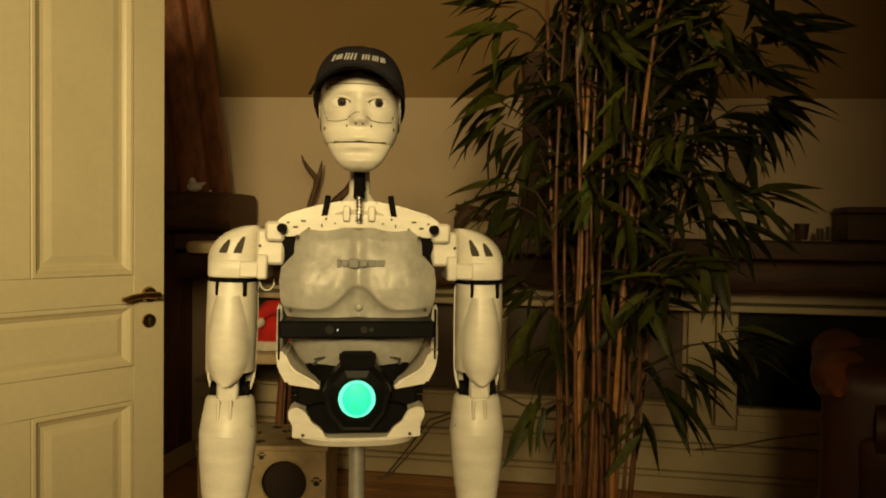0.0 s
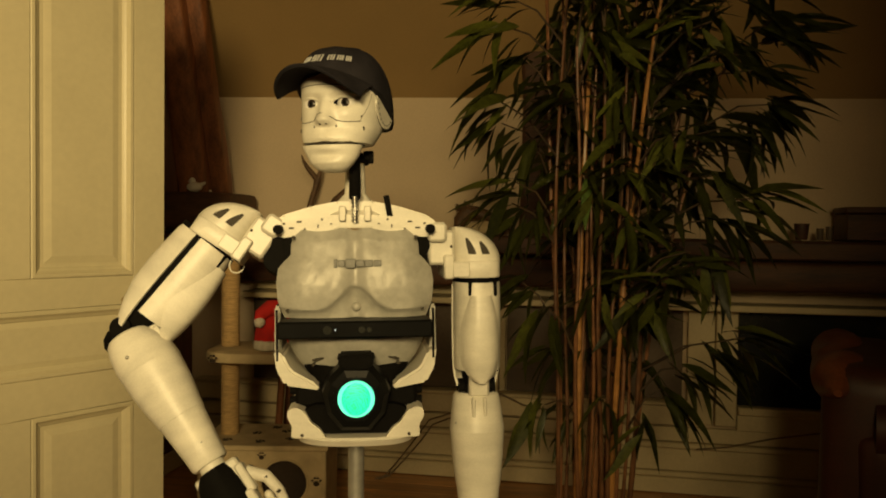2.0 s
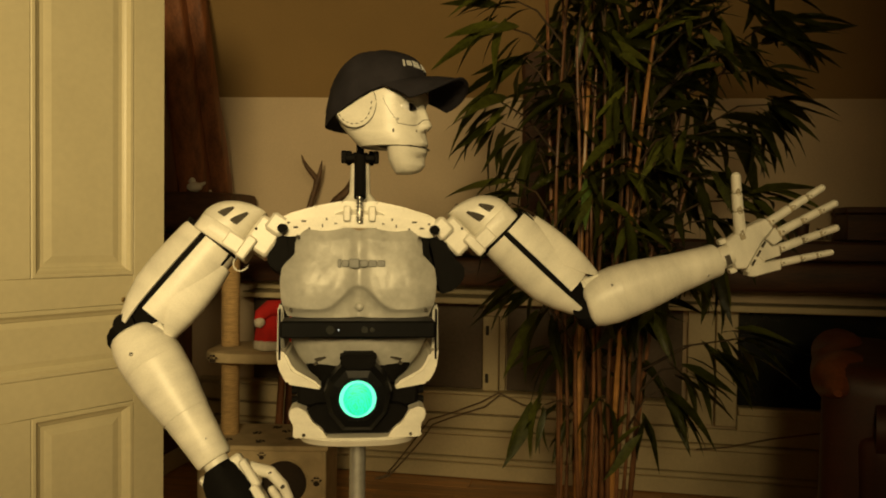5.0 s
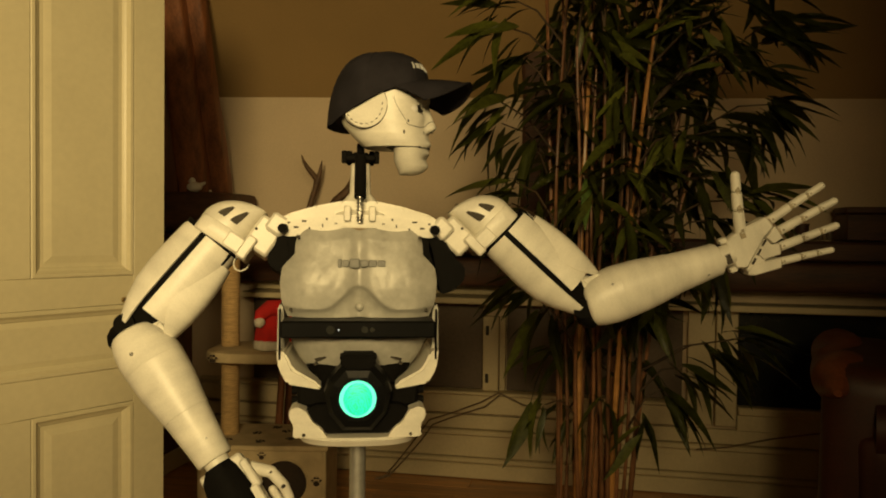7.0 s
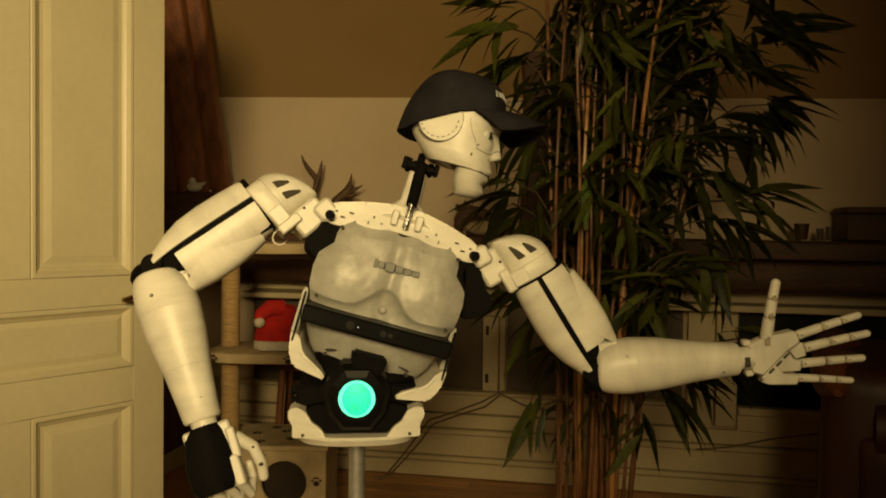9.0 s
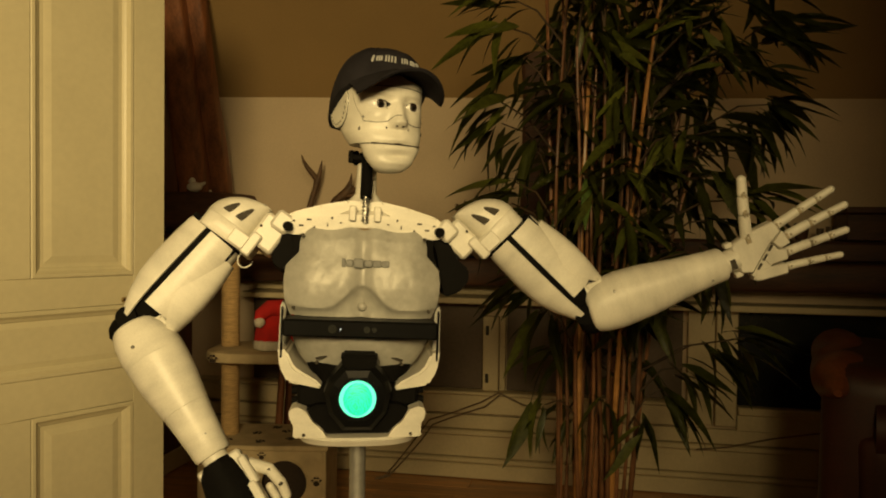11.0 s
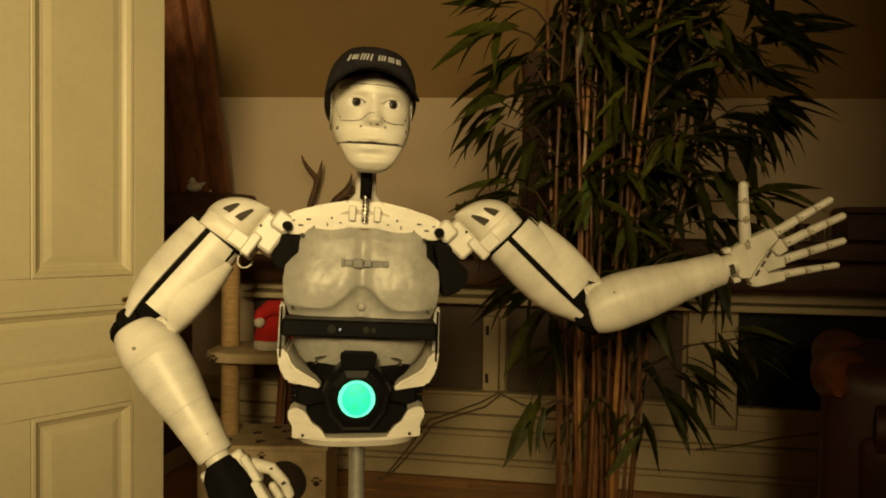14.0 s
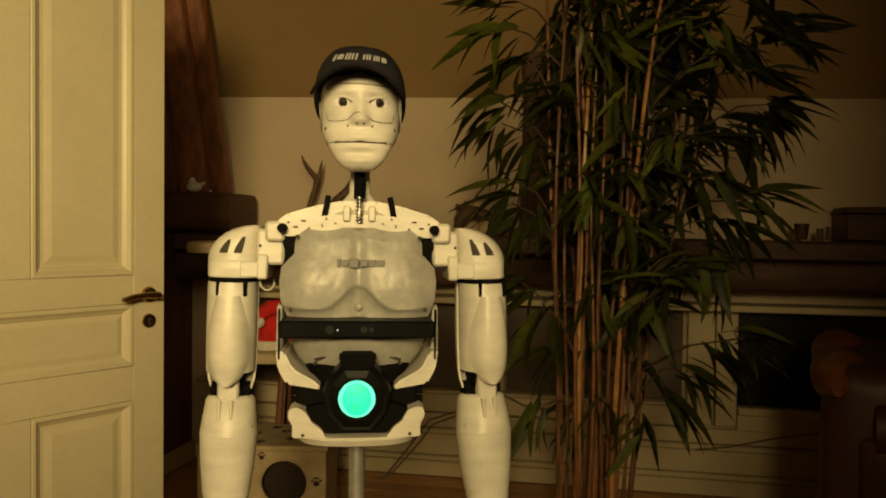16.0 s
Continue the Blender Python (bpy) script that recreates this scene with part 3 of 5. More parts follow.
    part("mouth_gap", box(B(), (0.001, -0.086, 1.3781), (0.084, 0.058, 0.0028)), SEAM, hd, origin=o)
    part("mouth_slit", pipe(B(), [(-0.026 + 0.0026 * i, face_y(-0.026 + 0.0026 * i, 1.3790) - 0.0003, 1.3788 + 0.0006 * math.cos(i * 0.63)) for i in range(21)], [0.0003 + 0.0010 * math.sin(math.pi * i / 20) for i in range(21)], 6), SEAM, hd, origin=o)
    # cap
    turn = T((0, -0.03, 1.49 - o.z)) @ pose(0, 0, 0, 1, 1.5, -2) @ T((0, 0.03, o.z - 1.49))
    bm = B()
    rs = [0.02, 0.12, 0.24, 0.36, 0.48, 0.58, 0.67, 0.75, 0.82, 0.88, 0.93, 0.965, 0.99, 1.0]
    loft(bm, [[crown_point(2 * math.pi * i / 72, r) for i in range(72)] for r in rs])
    cap = part("cap", bm, NAVY, hd, "navy cloth baseball cap", origin=o)
    cap.matrix_basis = turn
    for k in range(6):
        a = math.pi * (k + 0.5) / 3
        bm = pipe(B(), [crown_point(a, 0.05 + 0.94 * i / 12) + Vector((0, 0, 0.0003)) for i in range(13)], 0.0009, 5)
        part("cap_seam", bm, NAVY, hd, origin=o).matrix_basis = turn
    bm = B()
    grid = []
    for i in range(11):
        t = i / 10
        line = []
        for j in range(33):
            a = (-1 + 2 * j / 32) * 1.10
            edge = crown_point(a, 0.985)
            reach = 0.076 * t * max(0.0, math.cos(a * 1.05)) ** 0.30
            x = edge.x * (1 + 0.05 * t)
            line.append(Vector((x, edge.y - reach, 1.4975 + 0.004 * t - 0.010 * t * t - (0.024 + 0.016 * t) * (abs(x) / 0.074) ** 2.0)))
        grid.append(line)
    shell(bm, grid, 0.0032)
    part("cap_brim", bm, NAVY, hd, "curved navy brim", origin=o).matrix_basis = turn
    bm = pipe(B(), [p + Vector((0, 0, 0.0003)) for p in grid[-1]], 0.0022, 6)
    part("brim_edge", bm, NAVY, hd, origin=o).matrix_basis = turn
    bm = ball(B(), (0, -0.033, 1.5450), (0.005, 0.005, 0.003))
    part("cap_button", bm, NAVY, hd, origin=o).matrix_basis = turn
    # plain bars in place of the cap's lettering
    def mark(u, v, w, h, lean=10.0):
        """A raised bar on the front panel; u across, v up from the hem."""
        a, r = u / 0.082, curve(((0.0, 0.955), (0.010, 0.915), (0.020, 0.86), (0.030, 0.78)), v)
        p, q = crown_point(a, r), crown_point(a, r - 0.05)
        zax = (q - p).normalized()
        xax = (crown_point(a + 0.06, r) - crown_point(a - 0.06, r)).normalized()
        yax = zax.cross(xax).normalized()
        m = Matrix((xax, yax, xax.cross(yax))).transposed().to_4x4()
        ob = part("cap_mark", box(B(), (0, 0, 0), (w, 0.0016, h), 0.0003), PRINT, hd)
        ob.matrix_basis = turn @ T(p - o) @ m @ pose(0, 0, 0, 0, lean, 0)
    x = -0.046
    for k, w in enumerate((0.006, 0.013, 0.020, 0.013, 0.013, 0.012)):
        tall = 0.0135 if k in (0, 2) else 0.0105
        n = 1 if w < 0.01 else (4 if w > 0.015 else 3)
        for i in range(n):
            mark(x + w * (i + 0.5) / n, 0.0140, 0.0036 if n == 1 else 0.0026, tall)
        x += w + 0.0032
    # jaw
    bm = B()
    lines = []
    for z in [1.3335, 1.335, 1.337, 1.3395] + [1.3395 + 0.0019 * i for i in range(1, 20)] + [1.3768]:
        k = 0.975 if z < 1.372 else 0.97
        back = 0.071 - 0.008 * max(0.0, min(1.0, (z - 1.336) / 0.02))
        lines.append([Vector((p.x * k, p.y, p.z)) for p in head_line(z, 88, 2.2, back)])
    loft(bm, lines)
    jaw = part("jaw", bm, PLA, robot, "cream lower jaw", origin=o)
    for s in (-1, 1):
        x = s * 0.041
        bm = ball(B(), (x, face_y(x, 1.362) + 0.0015, 1.362), (0.0022, 0.0022, 0.0030), u=10, v=6)
        part("face_hole", bm, SEAM, jaw, origin=o)
    return hd, jaw


def arm(s):
    """One arm; s is -1 for the robot's right arm and 1 for its left."""
    ax = s * AX
    o = Vector((s * BOLT, 0, SHZ))
    # shoulder
    bm = B()
    # quarter-round dome, high towards the neck and falling outwards
    def dome(z):
        k = math.sqrt(max(0.0, 1 - ((z - 1.180) / 0.062) ** 2))
        out, inn = -0.040 + 0.082 * k, -0.047
        return ax + s * (out + inn) / 2, (out - inn) / 2, 0.030 + 0.027 * k ** 0.8
    loft(bm, [ring(dome(z)[0], 0, z, dome(z)[1], dome(z)[2], 36, 2.6) for z in (1.180, 1.190, 1.200, 1.210, 1.219, 1.227, 1.233, 1.238, 1.241)])
    box(bm, (s * 0.148, 0, 1.205), (0.046, 0.10, 0.06), 0.005)
    box(bm, (s * 0.140, 0, 1.232), (0.032, 0.13, 0.034), 0.005)
    sh = part("shoulder", bm, PLA, robot, "cream shoulder dome with cut slots", origin=o)
    bm = B()
    k = 0.85 if s > 0 else 0.62
    slab(bm, [(s * (BOLT + x * k), SHZ + z * k) for x, z in ((-0.022, 0.004), (-0.004, -0.03), (-0.016, -0.066), (-0.013, -0.093), (-0.030, -0.112), (-0.062, -0.114), (-0.088, -0.100), (-0.066, -0.064), (-0.04, -0.03))], -0.052, 0.05, 0.003)
    stub_bm = box(B(), (s * 0.057, -0.045, 1.274), (0.010, 0.008, 0.044), 0.0015, pose(0, 0, 0, 0, -s * 10, 0))
    part("strap_stub", stub_bm, BLACK, sh, "black strap end", origin=o)
    part("shoulder_mechanism", bm, BLACK, sh, "black shoulder mechanism", origin=o)
    bm = box(B(), (s * 0.160, -0.012, 1.172), (0.018, 0.10, 0.042), 0.003)
    part("shoulder_lug", bm, PLA, sh, origin=o)
    bm = loft(B(), [ring(ax - s * 0.007, 0, z, rx, ry, 36, 4.2) for z, rx, ry in ((1.1525, 0.0440, 0.060), (1.1545, 0.0455, 0.0615), (1.180, 0.0455, 0.0615), (1.182, 0.0440, 0.060))])
    part("shoulder_ring", bm, PLA, sh, origin=o)
    bm = box(B(), (ax - s * 0.034, -0.061, 1.167), (0.03, 0.006, 0.026), 0.002)
    part("ring_tab", bm, PLA, sh, origin=o)
    for xx, tall in ((0.007, 0.8), (-0.017, 1.0)):
        bm = B()
        rings = []
        for z, half, lean in ((1.1935, 0.0066, 0.003), (1.198, 0.0068, 0.002), (1.204, 0.0062, 0.0), (1.210, 0.0052, -0.002), (1.216, 0.0038, -0.0045), (1.2215, 0.002, -0.0065)):
            zz = 1.1935 + (z - 1.1935) * tall
            cx, rx, ry = dome(zz)
            line = []
            for e in (-1, -0.5, 0, 0.5, 1):
                x = ax + s * (xx + lean + e * half)
                line.append(Vector((x, -0.0009 - ry * (1 - min(1, abs(x - cx) / rx) ** 2.6) ** (1 / 2.6), zz)))
            rings.append(line)
        shell(bm, rings, 0.003)
        part("dome_slot", bm, SEAM, sh, origin=o, smooth=False)
    bm = ball(B(), (s * 0.165, -0.051, 1.207), (0.0025, 0.0025, 0.0025), u=10, v=6)
    part("screw", bm, SEAM, sh, origin=o)
    if s < 0:
        bm = pipe(B(), [(s * (0.152 + 0.012 * math.cos(a)), -0.048, 1.146 + 0.014 * math.sin(a)) for a in [math.pi * (0.9 + 1.3 * i / 12) for i in range(13)]], 0.0013, 6)
        part("wire_loop", bm, PLA, sh, "pale wire loop", origin=o)
    # upper arm: black core, front and back shells with a gap between
    o = Vector((ax, 0, SHZ))
    bm = loft(B(), [ring(ax, 0, z, rx, ry, 24, 2.4) for z, rx, ry in ((1.1525, 0.041, 0.05), (1.10, 0.039, 0.049), (1.03, 0.037, 0.048), (1.0, 0.033, 0.042), (0.975, 0.026, 0.034), (0.955, 0.022, 0.028))])
    up = part("upper_arm", bm, BLACK, robot, "black inner arm", origin=o)
    bm = B()
    def plate(z, rx, ry, a0, a1, cy=0.0):
        return ring(ax, cy, z, rx, ry, 25, 2.3, a0, a1)
    prof = ((1.1435, 0.0415, 0.054), (1.135, 0.0420, 0.0555), (1.10, 0.0425, 0.0575), (1.06, 0.0425, 0.0585), (1.02, 0.0420, 0.0575), (0.989, 0.0415, 0.0550))
    shell(bm, [plate(z, rx, ry, 184, 356) for z, rx, ry in prof], 0.004)
    part("front_shell", bm, PLA, up, origin=o)
    bm = B()
    shell(bm, [plate(z, rx + 0.001, ry - 0.005 - 0.22 * max(0, 1.03 - z), 4, 176) for z, rx, ry in prof + ((0.970, 0.039, 0.050), (0.953, 0.034, 0.046))], 0.004)
    part("back_shell", bm, PLA, up, origin=o)
    bm = B()
    grid = []
    for i in range(21):
        t = i / 20
        z = 1.122 - 0.152 * t
        w = 0.0375 * (0.50 + 0.50 * math.sin(math.pi * min(0.5, t * 0.8))) * math.sqrt(max(0.02, 1 - max(0.0, (t - 0.55) / 0.46) ** 2.2))
        lift = 0.0150 * math.sin(math.pi * min(1, 0.12 + t * 0.7))
        line = []
        for u in [k / 8 - 1 for k in range(17)]:
            x = w * u
            line.append(Vector((ax + x, -0.0560 * (1 - min(0.999, abs(x) / 0.0425) ** 2.3) ** (1 / 2.3) - lift * (1 - u ** 4) - 0.0012, z)))
        grid.append(line)
    shell(bm, grid, 0.004)
    part("biceps_plate", bm, PLA, up, origin=o)
    for dx in (-0.018, 0.026):
        bm = box(B(), (ax + dx, -0.0535 + abs(dx) * 0.30, 1.134), (0.007, 0.010, 0.028), 0.002)
        part("shell_notch", bm, BLACK, up, origin=o)
    bm = B()
    box(bm, (ax, -0.020, 0.968), (0.036, 0.032, 0.056), 0.004)
    part("elbow_block", bm, PLA, up, origin=o)
    bm = B()
    rod(bm, (ax - 0.033, 0.004, ELZ), (ax + 0.033, 0.004, ELZ), 0.017, seg=24)
    part("elbow_axle", bm, BLACK, up, "black elbow axle", origin=o)
    for dx in (-0.009, 0.009):
        bm = ball(B(), (ax + dx, -0.0335, 0.968), (0.003, 0.002, 0.003), u=10, v=6)
        part("screw", bm, SEAM, up, origin=o)
    # forearm
    o = Vector((ax, 0, ELZ))
    prof = ((-0.006, 0.034, 0.028, 0.006), (-0.0085, 0.039, 0.034, 0.005), (-0.013, 0.0415, 0.039, 0.004), (-0.03, 0.0440, 0.0455, 0.003), (-0.055, 0.0470, 0.050, 0.001), (-0.074, 0.0490, 0.0505, 0), (-0.0745, 0.0484, 0.050, 0), (-0.088, 0.0477, 0.0495, 0),
            (-0.12, 0.0455, 0.047, 0), (-0.16, 0.041, 0.0405, 0), (-0.173, 0.0394, 0.0386, 0), (-0.1735, 0.0385, 0.0378, 0), (-0.20, 0.036, 0.035, 0), (-0.235, 0.0325, 0.0315, 0), (-0.258, 0.0305, 0.030, 0), (-0.262, 0.028, 0.027, 0))
    bm = loft(B(), [ring(ax, cy, ELZ + z, rx, ry, 36, 2.2) for z, rx, ry, cy in prof])
    fore = part("forearm", bm, PLA, robot, "cream tapered forearm shell", origin=o)
    for dx in (-0.012, 0.008):
        bm = box(B(), (ax + dx, -0.032, ELZ - 0.030), (0.006, 0.03, 0.034), 0.002)
        part("elbow_rib", bm, PLA, fore, origin=o)
    bm = loft(B(), [ring(ax, 0.010, ELZ + z, r * 0.92, r, 30, 2.6) for z, r in ((0.014, 0.022), (0.006, 0.031), (-0.006, 0.0355), (-0.02, 0.033))])
    part("elbow_cuff", bm, BLACK, fore, "black elbow cuff", origin=o)
    for p in ((s * 0.030, -0.034, -0.052), (-s * 0.040, -0.024, -0.058), (s * 0.0285, -0.012, -0.228), (-s * 0.0275, 0.016, -0.228), (s * 0.046, 0.012, -0.05)):
        bm = ball(B(), Vector(p) + o, (0.0032, 0.0032, 0.0032), u=12, v=8)
        part("screw", bm, STEEL, fore, "steel screw", origin=o)
    return sh, up, fore


def finger(bm, palm, o, base, tip, bend, r):
    """Three jointed bones from base towards tip; bend is added sideways from joint to joint."""
    base, tip = Vector(base), Vector(tip)
    pts = [base + (tip - base) * t + Vector(bend) * t * t for t in (0, 0.42, 0.72, 1.0)]
    for i, (a, b) in enumerate(zip(pts, pts[1:])):
        d = (b - a)
        rr = r * (1 - 0.09 * i)
        rod(bm, a + d * 0.06, b - d * 0.05, rr, rr * 0.94, 12)
        if i == 2:
            ball(bm, b - d * 0.09, (rr * 0.93,) * 3, u=12, v=8)
        rod(bm, a - d * 0.02, a + d * 0.14, rr * 0.82, rr * 0.82, 10)
        part("joint", box(B(), a + Vector((-rr * 0.62, 0, 0)), (rr * 0.75, rr * 1.15, rr * 0.8)), JOINT, palm, origin=o)
        part("joint_pin", box(B(), a + d * 0.17 + Vector((-rr * 0.80, 0, 0)), (rr * 0.42, rr * 0.45, rr * 0.45)), JOINT, palm, origin=o)


def open_palm():
    ax = AX
    o = Vector((ax, 0, ELZ))
    W = -0.268
    def at(along, across, out=0.0):
        return Vector((ax + out, -across, ELZ + W - along))
    def plate(pts, x0, x1, bevel):
        bm = B()
        vs = [bm.verts.new(at(a, c, x0)) for a, c in pts]
        f = bm.faces.new(vs)
        g = bmesh.ops.extrude_face_region(bm, geom=[f])
        bmesh.ops.translate(bm, vec=(x1 - x0, 0, 0), verts=[v for v in g["geom"] if isinstance(v, bmesh.types.BMVert)])
        bmesh.ops.bevel(bm, geom=bm.edges[:], offset=bevel, segments=1, affect="EDGES")
        return bm
    palm = part("palm", plate(((0.014, 0.026), (0.05, 0.036), (0.098, 0.040), (0.105, 0.018), (0.082, 0.006), (0.034, -0.034), (0.014, -0.026)), -0.014, 0.014, 0.003), PLA, robot,
                "cream palm plate, open and facing outwards", origin=o)
    part("middle_knuckle", plate(((0.086, 0.004), (0.108, 0.018), (0.114, -0.008), (0.094, -0.012)), -0.012, 0.012, 0.002), PLA, palm, origin=o)
    part("ring_knuckle", plate(((0.058, -0.014), (0.084, 0.002), (0.090, -0.012), (0.104, -0.014), (0.100, -0.034), (0.066, -0.032)), -0.013, 0.013, 0.002), PLA, palm, origin=o)
    part("little_knuckle", plate(((0.042, -0.032), (0.064, -0.034), (0.097, -0.040), (0.092, -0.058), (0.042, -0.052), (0.030, -0.046)), -0.013, 0.013, 0.002), PLA, palm, origin=o)
    part("palm_gap", plate(((0.03, -0.038), (0.082, 0.004), (0.09, -0.02), (0.05, -0.046)), -0.0115, 0.0115, 0.001), PLA, palm, origin=o)
    for k in range(3):
        u = 0.16 + 0.30 * k
        slit = plate(((0.034 + 0.048 * u + 0.001, -0.034 + 0.04 * u - 0.002), (0.034 + 0.048 * (u + 0.2) + 0.001, -0.034 + 0.04 * (u + 0.2) - 0.002),
                      (0.034 + 0.048 * (u + 0.2) + 0.0035, -0.034 + 0.04 * (u + 0.2) - 0.0045), (0.034 + 0.048 * u + 0.0035, -0.034 + 0.04 * u - 0.0045)), -0.0145, 0.0, 0.0002)
        part("palm_slit", slit, SEAM, palm, origin=o)
    bm = B()
    rod(bm, at(-0.012, 0), at(0.02, 0), 0.021, 0.02, 20)
    for c in (-0.028, 0.028):
        box(bm, at(0.012, c), (0.018, 0.010, 0.014), 0.002)
    part("wrist", bm, PLA, palm, "cream wrist joint", origin=o)
    bm = box(B(), at(0.006, -0.004, -0.019), (0.003, 0.018, 0.010), 0)
    part("wrist_slot", bm, SEAM, palm, origin=o)
    for nm, b, t, r in (("index_finger", (0.102, 0.028), (0.214, 0.053), 0.0087), ("middle_finger", (0.112, 0.004), (0.226, 0.018), 0.0090),
                        ("ring_finger", (0.103, -0.023), (0.213, -0.025), 0.0087), ("little_finger", (0.095, -0.048), (0.189, -0.063), 0.0076)):
        bm = B()
        finger(bm, palm, o, at(*b), at(*t), (-0.010, 0, 0), r)
        part(nm, bm, PLA, palm, origin=o)
    bm = B()
    finger(bm, palm, o, at(0.046, 0.026, -0.006), at(0.070, 0.132, -0.012), (0, 0, -0.004), 0.0110)
    part("thumb", bm, PLA, palm, origin=o)
    return palm


def fist():
    ax = -AX
    o = Vector((ax, 0, ELZ))
    W = -0.266
    def at(along, across, out=0.0):
        return Vector((ax + out, -across, ELZ + W - along))
    bm = B()
    loft(bm, [[at(al, c0 + (c1 - c0) * k, x) for k, x in ((0, -0.006), (0.08, -0.022), (0.4, -0.029), (0.75, -0.026), (1, -0.012), (1, -0.004), (0, -0.002))]
              for al, c0, c1 in ((0.006, -0.022, 0.020), (0.02, -0.036, 0.025), (0.06, -0.046, 0.030), (0.10, -0.046, 0.026), (0.112, -0.036, 0.016))])
    palm = part("palm", bm, BLACK, robot, "black back cover of a half-closed palm", origin=o)
    bm = B()
    rod(bm, at(-0.012, 0), at(0.02, 0), 0.021, 0.02, 20)
    box(bm, at(0.056, 0.0, 0.006), (0.022, 0.076, 0.10), 0.004)
    box(bm, at(0.045, 0.036, 0.0), (0.026, 0.014, 0.05), 0.003)
    box(bm, at(0.088, 0.030, 0.0), (0.030, 0.016, 0.05), 0.003)
    part("palm_plate", bm, PLA, palm, "cream palm plate", origin=o)
    for nm, c, r in (("index_finger", 0.026, 0.0082), ("middle_finger", 0.006, 0.0085), ("ring_finger", -0.016, 0.0082), ("little_finger", -0.036, 0.0075)):
        bm = B()
        pts = [at(0.106, c, -0.002), at(0.130, c + 0.008, 0.028), at(0.108, c + 0.014, 0.052), at(0.086, c + 0.016, 0.044)]
        for i, (a, b) in enumerate(zip(pts, pts[1:])):
            rod(bm, a, b, r, r * 0.92, 12)
            ball(bm, b, (r * 0.9,) * 3, u=12, v=8)
            part("joint", ball(B(), a, (r * 0.7, r * 1.04, r * 0.5), u=10, v=6), SEAM, palm, origin=o)
        part(nm, bm, PLA, palm, origin=o)
    bm = B()
    pts = [at(0.036, 0.038, 0.008), at(0.062, 0.060, 0.016), at(0.092, 0.064, 0.022), at(0.112, 0.060, 0.03)]
    for i, (a, b) in enumerate(zip(pts, pts[1:])):
        rod(bm, a, b, 0.0105 - 0.0008 * i, 0.010 - 0.0008 * i, 12)
        ball(bm, b, (0.0098 - 0.0008 * i,) * 3, u=12, v=8)
        part("joint", ball(B(), a, (0.011, 0.007, 0.006), u=10, v=6), SEAM, palm, origin=o)
    part("thumb", bm, PLA, palm, origin=o)
    return palm


stand_and_hips()
torso_ob = torso()
head_ob, jaw_ob = head()
ARM_R, ARM_L = arm(-1), arm(1)
PALM_R, PALM_L = fist(), open_palm()


